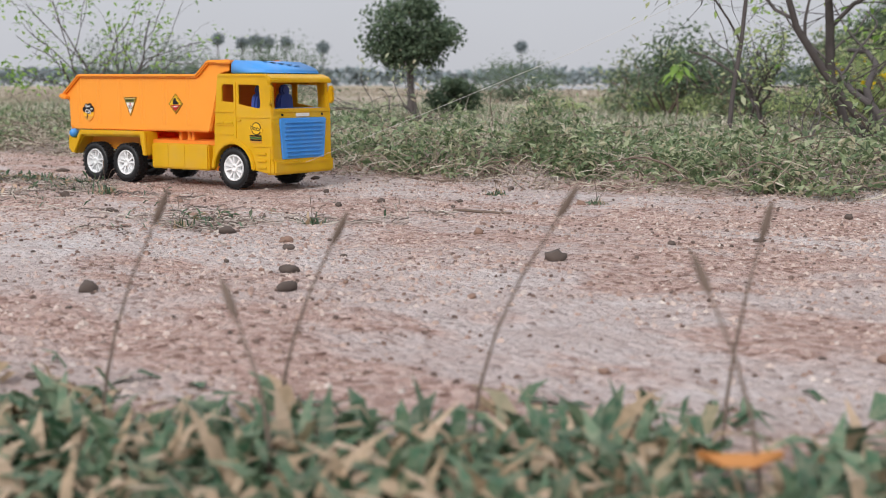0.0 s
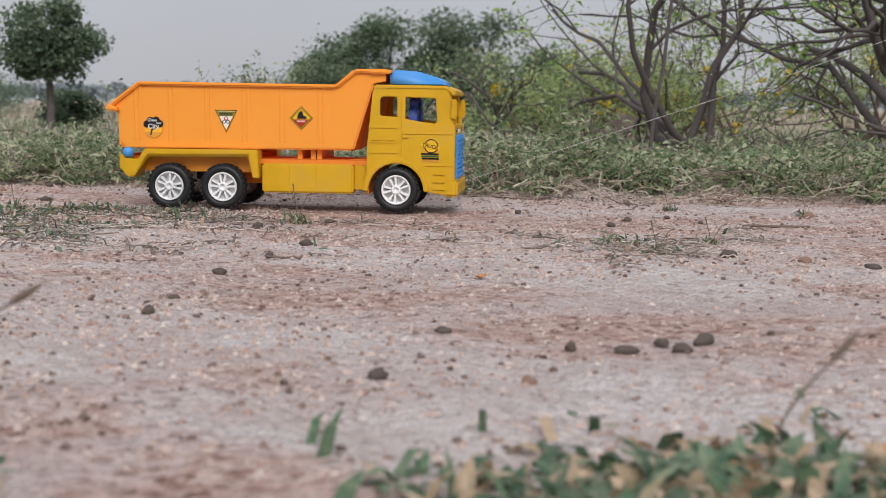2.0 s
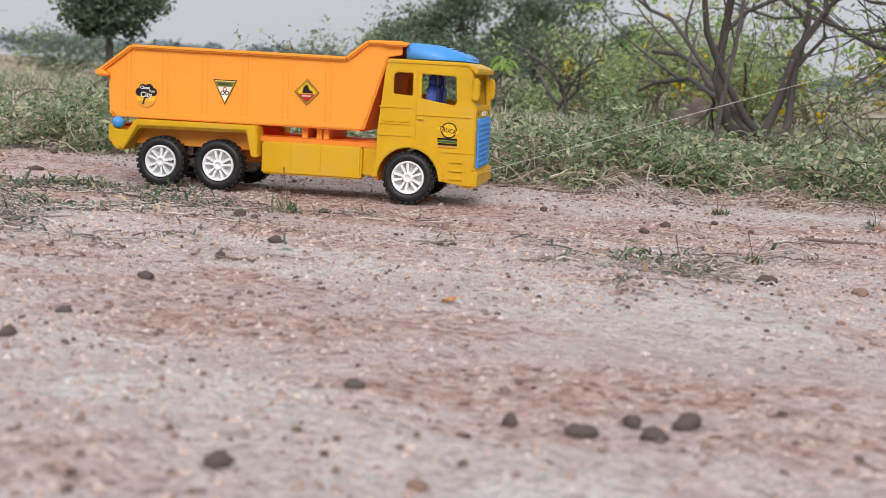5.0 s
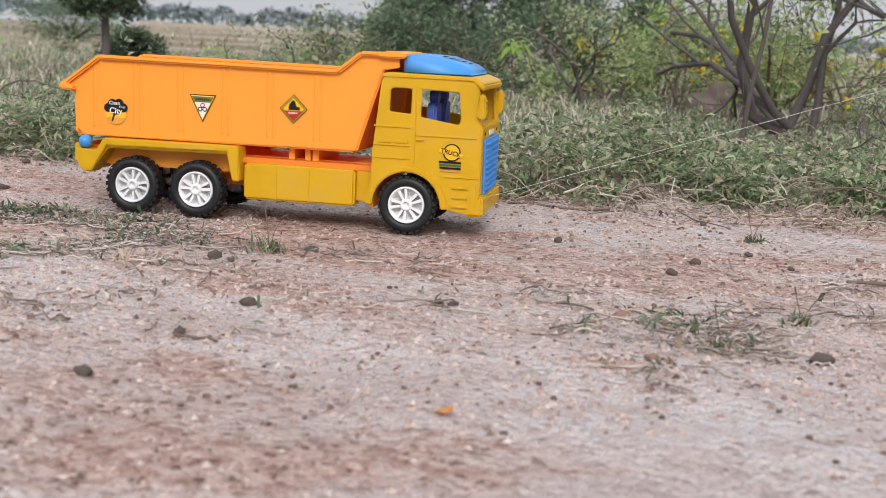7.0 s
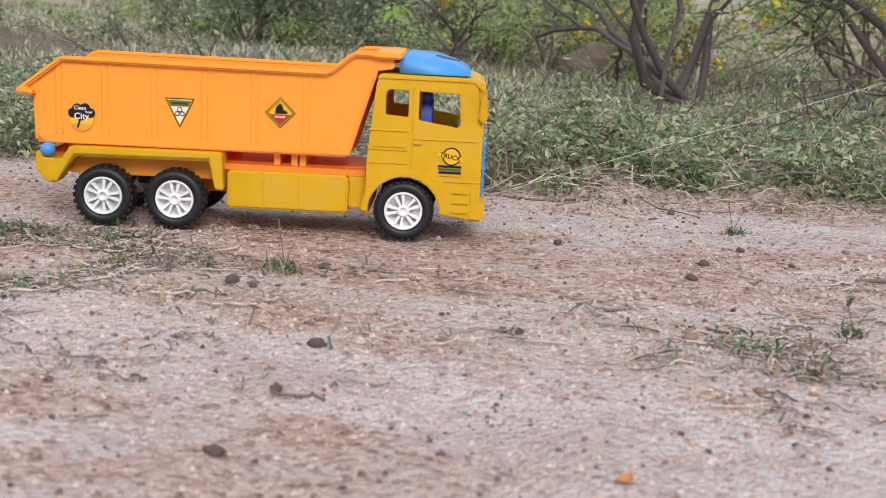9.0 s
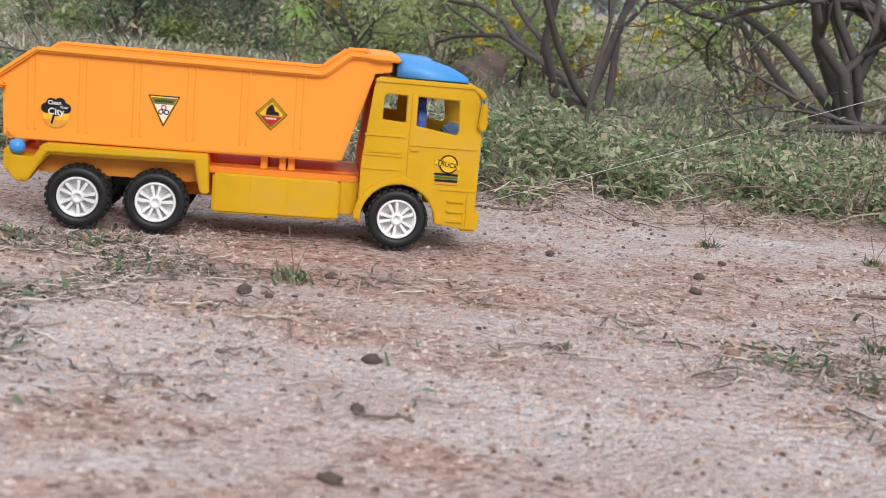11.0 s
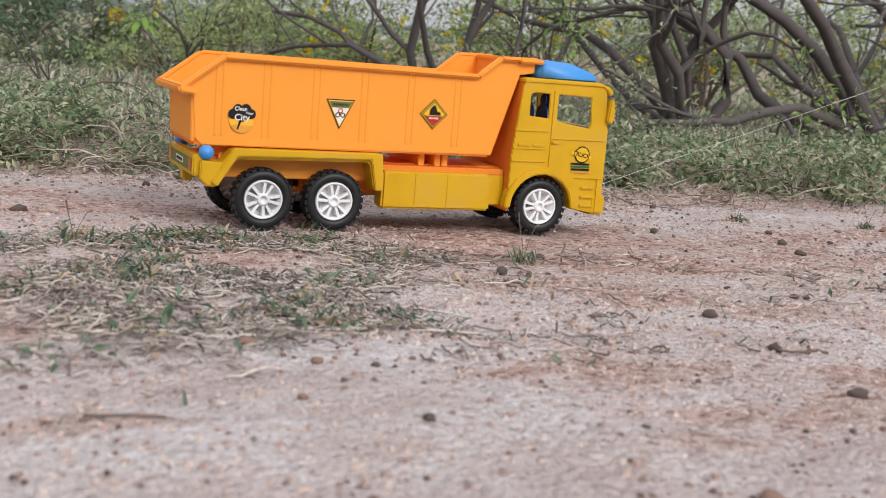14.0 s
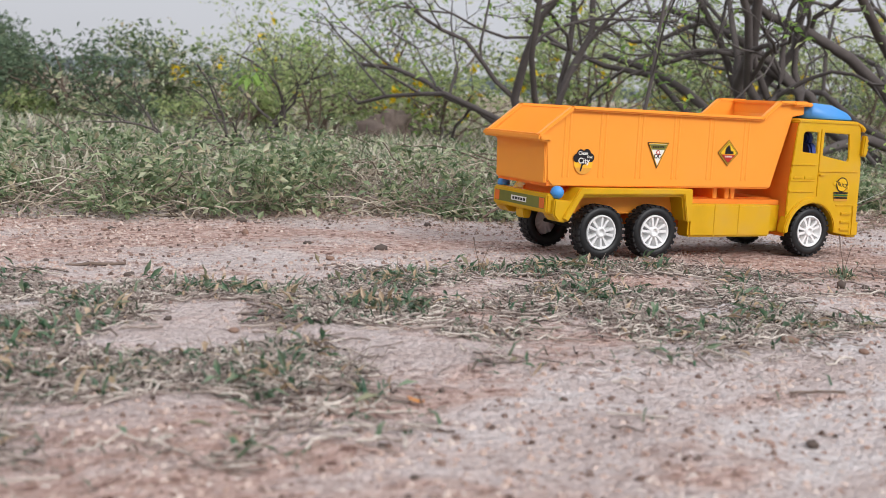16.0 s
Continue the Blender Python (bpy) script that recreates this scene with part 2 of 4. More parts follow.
def raw(name, verts, faces, material, parent=None, smooth=False):
    me = bpy.data.meshes.new(name)
    me.from_pydata([tuple(v) for v in verts], [], [tuple(f) for f in faces])
    me.materials.append(material)
    if smooth:
        me.shade_smooth()
    ob = new(name, me)
    if parent:
        ob.parent = parent
    return ob


def soften(bm, w, seg=2, angle=35):
    es = [q for q in bm.edges if len(q.link_faces) == 2 and q.calc_face_angle(0) > radians(angle)]
    if es and w:
        bmesh.ops.bevel(bm, geom=es, offset=w, segments=seg, affect="EDGES", clamp_overlap=True)
    return bm


def block(lo, hi, bev=0.001, bm=None):
    b = bmesh.new()
    bmesh.ops.create_cube(b, size=1)
    for v in b.verts:
        v.co = Vector([l + (h - l) * (c + 0.5) for l, h, c in zip(lo, hi, v.co)])
    soften(b, bev)
    if bm is None:
        return b
    me = bpy.data.meshes.new("tmp")
    b.to_mesh(me)
    b.free()
    bm.from_mesh(me)
    bpy.data.meshes.remove(me)
    return bm


def prism(outline, a, b, axis="y", holes=(), bev=0.0008):
    """A plate: an outline in a plane, with holes, drawn out from a to b along the axis."""
    bm = bmesh.new()

    def put(u, v, w):
        return {"y": (u, w, v), "x": (w, u, v), "z": (u, v, w)}[axis]
    edges = []
    for loop in (outline, *holes):
        vs = [bm.verts.new(put(u, v, a)) for u, v in loop]
        edges += [bm.edges.new((p, q)) for p, q in zip(vs, vs[1:] + vs[:1])]
    bmesh.ops.triangle_fill(bm, use_beauty=True, use_dissolve=True, edges=edges)
    r = bmesh.ops.extrude_face_region(bm, geom=bm.faces[:])
    d = Vector(put(0, 0, b - a))
    bmesh.ops.translate(bm, verts=[v for v in r["geom"] if isinstance(v, bmesh.types.BMVert)], vec=d)
    bmesh.ops.recalc_face_normals(bm, faces=bm.faces[:])
    soften(bm, bev, 2, 40)
    return bm


def lathe(profile, seg, mid, material, name, parent):
    """Rings round a y axis through mid: profile of (radius, y)."""
    vs, fs = [], []
    for r, y in profile:
        for k in range(seg):
            a = 2 * math.pi * k / seg
            vs.append((mid[0] + r * math.cos(a), mid[1] + y, mid[2] + r * math.sin(a)))
    for i in range(len(profile) - 1):
        for k in range(seg):
            k2 = (k + 1) % seg
            fs.append((i * seg + k, i * seg + k2, (i + 1) * seg + k2, (i + 1) * seg + k))
    return raw(name, vs, fs, material, parent, True)


def tube(points, radii, sides=6):
    """Verts and faces of a tapered tube along points."""
    vs, fs = [], []
    pts = [Vector(p) for p in points]
    for i, p in enumerate(pts):
        d = (pts[min(i + 1, len(pts) - 1)] - pts[max(i - 1, 0)]).normalized()
        u = d.cross(Vector((0.31, 0.2, 0.93)))
        u = u.normalized() if u.length > 1e-4 else Vector((1, 0, 0))
        w = d.cross(u)
        for k in range(sides):
            a = 2 * math.pi * k / sides
            vs.append(tuple(p + (u * math.cos(a) + w * math.sin(a)) * radii[i]))
    for i in range(len(pts) - 1):
        for k in range(sides):
            k2 = (k + 1) % sides
            fs.append((i * sides + k, i * sides + k2, (i + 1) * sides + k2, (i + 1) * sides + k))
    return vs, fs


class Heap:
    """Collects many small pieces into one mesh."""

    def __init__(self):
        self.v, self.f = [], []

    def add(self, vs, fs):
        n = len(self.v)
        self.v += vs
        self.f += [tuple(i + n for i in q) for q in fs]

    def make(self, name, material, parent=None, smooth=False):
        return raw(name, self.v, self.f, material, parent, smooth)


# ---------------------------------------------------------------- ground
def hills(x, y):
    """Height of the ground: a flat track, a low bank and a rough meadow."""
    p = Vector((x, y, 0))
    n1 = noise.noise(p * 3.1)
    n2 = noise.noise(p * 14.0)
    n3 = noise.noise(p * 47.0)
    near = math.exp(-((max(abs(x) - 0.2, 0) / 0.10) ** 2 + (max(abs(y + 0.007) - 0.08, 0) / 0.09) ** 2))
    rough = 0.006 * n1 + 0.0048 * n2 + 0.0016 * n3
    z = rough * (1 - near) - (0.0008 + 0.0012 * abs(n3)) * near
    s = min(max((y - verge(x)) / 0.22, 0), 1)
    z += (0.030 + 0.012 * n1) * s * s * (3 - 2 * s)
    far = min(max((y - 1.5) / 6, 0), 1)
    z = z * (1 - far) + far * (0.012 * n1 * max(0.0, 1 - (y - 1.5) / 4) - 0.02)
    if abs(x) > 6 or abs(y) > 6:
        z *= max(0.0, 1 - (max(abs(x), abs(y)) - 6) / 20)
    return z


def verge(x):
    s = min(max((x + 0.25) / 0.45, 0), 1)
    return 0.295 - 0.105 * s * s * (3 - 2 * s) + 0.16 * min(max((x - 0.75) / 0.5, 0), 1) + 0.035 * noise.noise(Vector((x * 1.7, 3.3, 0))) + 0.03 * noise.noise(Vector((x * 6.0, 9.1, 0)))


def spread(lo, hi, step, reach):
    out = list(np.arange(lo, hi, step))
    s, q = step, hi
    while q < reach:
        out.append(q)
        s *= 1.16
        q += s
    out.append(reach)
    s, q = step, lo - step
    while q > -reach:
        out.append(q)
        s *= 1.16
        q -= s
    out.append(-reach)
    return sorted(out)


gx, gy = spread(-1.15, 1.25, 0.009, 2500), spread(-1.15, 0.75, 0.009, 2500)
gv = [(x, y, hills(x, y)) for y in gy for x in gx]
nx = len(gx)
gf = [(j * nx + i, j * nx + i + 1, (j + 1) * nx + i + 1, (j + 1) * nx + i) for j in range(len(gy) - 1) for i in range(nx - 1)]
ground = tagged(raw("ground", gv, gf, DIRT, None, True), "pale sandy dirt track with reddish grit", "ground", "", "structure")
rng = np.random.default_rng(4)


def pick(lo, hi):
    return float(rng.uniform(lo, hi))


# ---------------------------------------------------------------- toy dump truck
CY = -0.007  # middle of the truck
truck = tagged(new("toy_dump_truck"), "orange and yellow plastic toy dump truck on sandy dirt", "toy truck")


def mirror(y):
    return 2 * CY - y


def both(f):
    for near in (True, False):
        f((lambda y: y) if near else mirror, near)


# bed
bed = tagged(new("bed"), "bright orange plastic tipper bed")
bed.parent = truck
SIDE = [(-0.196, 0.078), (-0.190, 0.072), (0.083, 0.0735), (0.1065, 0.150), (0.122, 0.153), (0.122, 0.1645), (0.086, 0.1645), (0.064, 0.1465), (-0.173, 0.148), (-0.2045, 0.122), (-0.2045, 0.116), (-0.199, 0.112)]


def bed_side(m, near):
    part("side_panel", prism(SIDE, m(-0.0560), m(-0.0535)), ORANGE, bed)
    rim = bmesh.new()
    pts = [(-0.2105, 0.1195), (-0.173, 0.148), (0.064, 0.1465), (0.086, 0.1645), (0.123, 0.1650)]
    for (x0, z0), (x1, z1) in zip(pts, pts[1:]):
        d = Vector((x1 - x0, z1 - z0)).normalized()
        nrm = Vector((-d.y, d.x)) * 0.0044
        o = [(x0 - d.x * 0.001, z0 - d.y * 0.001), (x1 + d.x * 0.001, z1 + d.y * 0.001), (x1 + d.x * 0.001 - nrm.x, z1 + d.y * 0.001 - nrm.y), (x0 - d.x * 0.001 - nrm.x, z0 - d.y * 0.001 - nrm.y)]
        q = prism([(a + nrm.x * 0.5, b + nrm.y * 0.5) for a, b in o], m(-0.0612), m(-0.0530), bev=0.0017)
        me = bpy.data.meshes.new("tmp")
        q.to_mesh(me)
        q.free()
        rim.from_mesh(me)
        bpy.data.meshes.remove(me)
    part("rim", rim, ORANGE, bed)
    for x in (-0.176, -0.1345, -0.0900, -0.0452, -0.0005, 0.0455):
        for dx in (-0.0029, 0.0029):
            a, b, y0, y1 = x + dx - 0.0016, x + dx + 0.0016, m(-0.0559), m(-0.0566)
            vs = [(a, y0, 0.080), (b, y0, 0.080), (b, y0, 0.1455), (a, y0, 0.1455), (a + 0.0011, y1, 0.082), (b - 0.0011, y1, 0.082), (b - 0.0011, y1, 0.1445), (a + 0.0011, y1, 0.1445)]
            raw("rib", vs, [(4, 5, 6, 7), (0, 1, 5, 4), (1, 2, 6, 5), (2, 3, 7, 6), (3, 0, 4, 7)], ORANGE, bed)


both(bed_side)
part("bed_floor", block((-0.196, mirror(-0.0545), 0.0722), (0.080, -0.0545, 0.0755), 0.0006), DECK, bed)
part("front_wall", prism([(0.081, 0.0735), (0.0845, 0.0735), (0.1085, 0.152), (0.1085, 0.163), (0.105, 0.163), (0.105, 0.152)], -0.0545, mirror(-0.0545)), ORANGE, bed)
part("tailgate", prism([(-0.199, 0.0745), (-0.1955, 0.0745), (-0.1965, 0.118), (-0.2005, 0.118)], -0.0550, mirror(-0.0550)), ORANGE, bed)
part("tail_lip", prism([(-0.2125, 0.1225), (-0.2125, 0.1155), (-0.1975, 0.1145), (-0.1965, 0.1180), (-0.2060, 0.1225)], -0.0645, mirror(-0.0645), bev=0.0022), ORANGE, bed)
part("cab_guard", block((0.103, -0.0625, 0.1615), (0.1290, mirror(-0.0625), 0.1662), 0.0015), ORANGE, bed)

# chassis
chassis = tagged(new("chassis"), "yellow plastic chassis")
chassis.parent = truck
part("frame_deck", block((-0.190, -0.040, 0.050), (0.105, mirror(-0.040), 0.0615), 0.001), DECK, chassis)
part("deck_plate", block((-0.030, -0.0535, 0.0545), (0.100, mirror(-0.0535), 0.0605), 0.001), DECK, chassis)
for x in (0.018, 0.034, 0.0415):
    part("bed_support", block((x - 0.003, -0.046, 0.060), (x + 0.003, mirror(-0.046), 0.0726), 0.0008), ORANGE, chassis)
part("hinge_block", block((-0.175, -0.036, 0.061), (-0.140, mirror(-0.036), 0.0726), 0.001), ORANGE, chassis)
part("belly_pan", block((-0.100, -0.026, 0.030), (0.100, mirror(-0.026), 0.0505), 0.002), DECK, chassis)


def side_gear(m, near):
    t = part("side_tank", block((-0.0245, min(m(-0.0605), m(-0.040)), 0.0215), (0.0845, max(m(-0.0605), m(-0.040)), 0.0560), 0.002), YELLOW, chassis)
    for x in (0.008, 0.040):
        part("tank_seam", block((x - 0.0006, min(m(-0.0610), m(-0.0600)), 0.0225), (x + 0.0006, max(m(-0.0610), m(-0.0600)), 0.0552), 0.0003), YELLOW, t)
    part("tank_bracket", block((0.0845, min(m(-0.053), m(-0.04)), 0.026), (0.1015, max(m(-0.053), m(-0.04)), 0.056), 0.001), YELLOW, chassis)
    outer = [(-0.186, 0.038), (-0.178, 0.037), (-0.1605, 0.062), (-0.0400, 0.0635), (-0.0345, 0.0385), (-0.0265, 0.0385), (-0.0285, 0.0715), (-0.1640, 0.0710), (-0.1730, 0.0585), (-0.1920, 0.0600), (-0.1920, 0.0440)]
    part("rear_fender", prism(outer, m(-0.0660), m(-0.0440), bev=0.0012), YELLOW, chassis)
    lip = [(-0.1605, 0.0645), (-0.0390, 0.0660), (-0.0335, 0.0385), (-0.0265, 0.0385), (-0.0285, 0.0720), (-0.1640, 0.0715), (-0.1825, 0.0415), (-0.1770, 0.0380)]
    part("fender_lip", prism(lip, m(-0.0685), m(-0.0655), bev=0.0009), YELLOW, chassis)
    part("inner_fender", block((-0.172, min(m(-0.0445), m(-0.0425)), 0.044), (-0.034, max(m(-0.0445), m(-0.0425)), 0.0655), 0.0006), ORANGE, chassis)
    b = bmesh.new()
    bmesh.ops.create_uvsphere(b, u_segments=20, v_segments=12, radius=0.0066, matrix=Matrix.Translation((-0.1862, m(-0.0600), 0.0662)))
    for f in b.faces:
        f.smooth = True
    part("ball_end", b, BLUE, chassis, "round light blue ball end")


both(side_gear)
rear = part("rear_bumper", block((-0.1975, -0.0605, 0.0455), (-0.188, mirror(-0.0605), 0.0645), 0.0014), YELLOW, chassis)
part("rear_sticker", block((-0.1980, -0.0560, 0.0495), (-0.1972, mirror(-0.0560), 0.0605), 0.0), S_OLV, rear, "olive printed strip with two lamps")
for y in (-0.0515, mirror(-0.0515)):
    part("tail_lamp", block((-0.1983, y - 0.0045, 0.0500), (-0.1978, y + 0.0045, 0.0600), 0.0), LAMP, rear)
plate = part("number_plate", block((-0.1984, -0.0220, 0.0525), (-0.1978, 0.0080, 0.0575), 0.0), S_WHT, rear)
for k in range(5):
    part("bar", block((-0.1987, -0.0200 + k * 0.0053, 0.0537), (-0.1983, -0.0165 + k * 0.0053, 0.0563), 0.0), INK, plate)
part("tow_hook", prism([(-0.197, 0.0455), (-0.186, 0.0455), (-0.188, 0.036), (-0.195, 0.036)], CY - 0.008, CY + 0.008, bev=0.001), YELLOW, chassis)
for x in (-0.1355, -0.0709, 0.1355):
    b = bmesh.new()
    bmesh.ops.create_cone(b, cap_ends=True, segments=12, radius1=0.002, radius2=0.002, depth=0.110, matrix=Matrix.Translation((x, CY, 0.0275)) @ Matrix.Rotation(radians(90), 4, "X"))
    part("axle", b, STEEL, chassis)
part("motor_box", block((-0.114, -0.026, 0.034), (-0.092, mirror(-0.026), 0.051), 0.001), STEEL, chassis)


def wheel(x, m, near, turn):
    """A knobbly tyre on a white rim with ten spokes."""
    w = new("wheel")
    w.parent = truck
    sgn = 1 if near else -1
    R = 0.0272
    face = m(-0.0665)
    prof = [(0.0175, 0.0022), (0.0185, 0.0002), (0.0225, 0.0), (0.0252, 0.0012), (0.0262, 0.0040), (0.0262, 0.0150), (0.0250, 0.0178), (0.0210, 0.0190), (0.0170, 0.0185), (0.0170, 0.0022)]
    ty = lathe([(r, y * sgn) for r, y in prof], 40, (x, face, 0.0275), RUBBER, "tyre", w)
    kn = Heap()
    for row, (y0, y1) in enumerate(((0.0008, 0.0062), (0.0070, 0.0118), (0.0126, 0.0178))):
        for k in range(26):
            a = 2 * math.pi * (k + 0.5 * (row % 2)) / 26 + turn
            vs = []
            for r in (0.0252, R):
                for da, y in ((-0.075, y0), (0.075, y0), (0.095, y1), (-0.055, y1)):
                    vs.append((x + r * math.cos(a + da), face + y * sgn, 0.0275 + r * math.sin(a + da)))
            kn.add(vs, [(0, 1, 2, 3), (4, 5, 6, 7), (0, 1, 5, 4), (1, 2, 6, 5), (2, 3, 7, 6), (3, 0, 4, 7)])
    kn.make("tread", RUBBER, ty)
    rim = lathe([(r, y * sgn) for r, y in [(0.0173, 0.016), (0.0173, 0.0012), (0.0166, 0.0002), (0.0152, 0.0010), (0.0146, 0.0095), (0.0, 0.0105)]], 36, (x, face, 0.0275), WHITE, "rim", w)
    for k in range(10):
        a = 2 * math.pi * (k // 2) / 5 + (0.24 if k % 2 else -0.24) + turn
        c, s = math.cos(a), math.sin(a)
        vs = []
        for y in (0.0014, 0.0100):
            for r, h in ((0.0045, -0.0010), (0.0045, 0.0010), (0.0150, 0.0014), (0.0150, -0.0014)):
                vs.append((x + r * c - h * s, face + (y + 0.0006 * (r < 0.01)) * sgn, 0.0275 + r * s + h * c))
        raw("spoke", vs, [(0, 1, 2, 3), (4, 5, 6, 7), (0, 1, 5, 4), (1, 2, 6, 5), (2, 3, 7, 6), (3, 0, 4, 7)], WHITE, rim)
    lathe([(r, y * sgn) for r, y in [(0.0058, 0.0104), (0.0056, 0.0016), (0.0046, 0.0006), (0.0030, 0.0004), (0.0028, 0.0016), (0.0, 0.0018)]], 20, (x, face, 0.0275), WHITE, "hub_cap", rim)


for i, x in enumerate((-0.1355, -0.0709, 0.1355)):
    wheel(x, lambda y: y, True, 0.3 * i)
    wheel(x, mirror, False, 0.5 * i)

# cab
cab = tagged(new("cab"), "glossy yellow plastic cab with open windows")
cab.parent = truck
HX = 0.1355
arch = [(HX + 0.0335 * math.cos(a), 0.0260 + 0.0335 * math.sin(a)) for a in np.linspace(math.pi, 0, 17)]
CABSIDE = [(0.1005, 0.0215), *[p for p in arch if p[1] > 0.0215], (0.1990, 0.0215), (0.2030, 0.040), (0.2030, 0.092), (0.1975, 0.140), (0.1940, 0.1445), (0.1095, 0.1455), (0.1075, 0.140), (0.1010, 0.075)]
W1 = [(0.1165, 0.1135), (0.1365, 0.1120), (0.1365, 0.1350), (0.1195, 0.1355), (0.1165, 0.1330)]
W2 = [(0.1458, 0.1100), (0.1610, 0.1075), (0.1815, 0.1045), (0.1830, 0.1090), (0.1812, 0.1340), (0.1458, 0.1350)]


def cab_side(m, near):
    sd = part("side_wall", prism(CABSIDE, m(-0.0650), m(-0.0625), holes=(W1, W2), bev=0.0008), YELLOW, cab)
    ring = [(HX + r * math.cos(a), 0.0260 + r * math.sin(a)) for r, seq in ((0.0385, np.linspace(math.pi, 0, 21)), (0.0325, np.linspace(0, math.pi, 21))) for a in seq]
    part("wheel_arch", prism([(a, max(b, 0.0215)) for a, b in ring], m(-0.0682), m(-0.0560), bev=0.0010), YELLOW, sd)
    lo, hi = min(m(-0.0660), m(-0.0645)), max(m(-0.0660), m(-0.0645))
    for name, x0, z0, x1, z1 in (("waist_line", 0.102, 0.099, 0.137, 0.1005), ("waist_line", 0.1415, 0.0925, 0.199, 0.0935), ("waist_line", 0.102, 0.082, 0.137, 0.083), ("door_seam", 0.1405, 0.066, 0.1415, 0.139), ("trim_line", 0.170, 0.0558, 0.2025, 0.0570), ("trim_line", 0.102, 0.070, 0.137, 0.071)):
        part(name, block((x0, lo, z0), (x1, hi, z1), 0.0003), YELLOW, sd)
    for z in (0.028, 0.0365, 0.0455):
        part("step_ridge", block((0.178, min(m(-0.0668), m(-0.0645)), z), (0.193, max(m(-0.0668), m(-0.0645)), z + 0.0030), 0.0007), YELLOW, sd)
    part("corner_post", block((0.1945, min(m(-0.0664), m(-0.0640)), 0.0225), (0.2010, max(m(-0.0664), m(-0.0640)), 0.0560), 0.001), YELLOW, sd)
    part("door_handle", block((0.1425, min(m(-0.0668), m(-0.0645)), 0.0880), (0.1500, max(m(-0.0668), m(-0.0645)), 0.0905), 0.0006), YELLOW, sd)
    for x in (0.1065, 0.1215):
        part("panel_ridge", block((x, lo, 0.0845), (x + 0.013, hi, 0.0875), 0.0005), YELLOW, sd)
    mi = part("wing_mirror", prism([(0.1985, 0.1120), (0.2040, 0.1095), (0.2065, 0.1150), (0.2055, 0.1330), (0.2005, 0.1340)], m(-0.0630), m(-0.0695), bev=0.0012), YELLOW, cab)
    for z in (0.117, 0.122, 0.127):
        part("mirror_ridge", block((0.2045, min(m(-0.0690), m(-0.0640)), z), (0.2073, max(m(-0.0690), m(-0.0640)), z + 0.0018), 0.0004), YELLOW, mi)


both(cab_side)
FY = (-0.0640, mirror(-0.0640))
front = part("front_wall", prism([(FY[0], 0.030), (FY[1], 0.030), (FY[1], 0.1000), (FY[0], 0.1000)], 0.1990, 0.2035, "x", bev=0.0010), YELLOW, cab)
for y0, y1 in ((FY[0], FY[0] + 0.0055), (FY[1] - 0.0055, FY[1])):
    part("windscreen_post", prism([(0.1990, 0.098), (0.2035, 0.098), (0.1985, 0.142), (0.1945, 0.142)], y0, y1, bev=0.0008), YELLOW, cab)
part("windscreen_sill", block((0.190, FY[0], 0.0985), (0.2040, FY[1], 0.1045), 0.0012), YELLOW, cab)
bumper = part("front_bumper", block((0.1900, -0.0655, 0.0205), (0.2075, mirror(-0.0655), 0.0400), 0.0025), YELLOW, cab)
part("bumper_ridge", block((0.2060, -0.0520, 0.0330), (0.2083, mirror(-0.0520), 0.0365), 0.0008), YELLOW, bumper)
gr = part("grille", prism([(-0.0480, 0.0390), (0.0340, 0.0390), (0.0390, 0.0900), (0.0370, 0.0925), (-0.0510, 0.0925), (-0.0530, 0.0900)], 0.2030, 0.2056, "x", bev=0.0012), BLUE, cab, "light blue ribbed radiator grille")
for k in range(9):
    part("grille_slat", block((0.2050, -0.0440 if k > 3 else -0.0410, 0.0430 + k * 0.0053), (0.2072, 0.0300 if k > 3 else 0.0270, 0.0455 + k * 0.0053), 0.0006), BLUE, gr)
part("badge_plate", block((0.2030, -0.0200, 0.0940), (0.2046, 0.0060, 0.0985), 0.0004), S_WHT, cab, "small white blank badge plate")
for y in (-0.046, mirror(-0.046)):
    part("vent_slot", block((0.2030, y - 0.0020, 0.0950), (0.2040, y + 0.0020, 0.0980), 0.0002), INK, cab)
roof = part("roof", prism([(0.1078, 0.1440), (0.1078, 0.1465), (0.1120, 0.1490), (0.1900, 0.1485), (0.2000, 0.1450), (0.2035, 0.1420), (0.2030, 0.1385), (0.1960, 0.1410), (0.1930, 0.1440)], -0.0660, mirror(-0.0660), bev=0.0016), YELLOW, cab)
part("sun_visor", prism([(0.1970, 0.1445), (0.2040, 0.1420), (0.2040, 0.1370), (0.2005, 0.1375), (0.1970, 0.1410)], -0.0670, mirror(-0.0670), bev=0.0012), YELLOW, cab)
part("rear_wall", prism([(0.1012, 0.022), (0.1035, 0.022), (0.1035, 0.075), (0.1105, 0.1442), (0.1085, 0.1442), (0.1012, 0.075)], FY[0] + 0.0016, FY[1] - 0.0016, bev=0.0006), DECK, cab, "orange plastic rear wall")
part("cab_floor", block((0.1035, FY[0], 0.060), (0.199, FY[1], 0.0640), 0.0006), YELLOW, cab)
part("dashboard", prism([(0.1780, 0.0640), (0.1985, 0.0640), (0.1985, 0.1040), (0.1880, 0.1050), (0.1800, 0.1000)], -0.0600, mirror(-0.0600), bev=0.0015), BLUE, cab, "blue plastic dashboard")
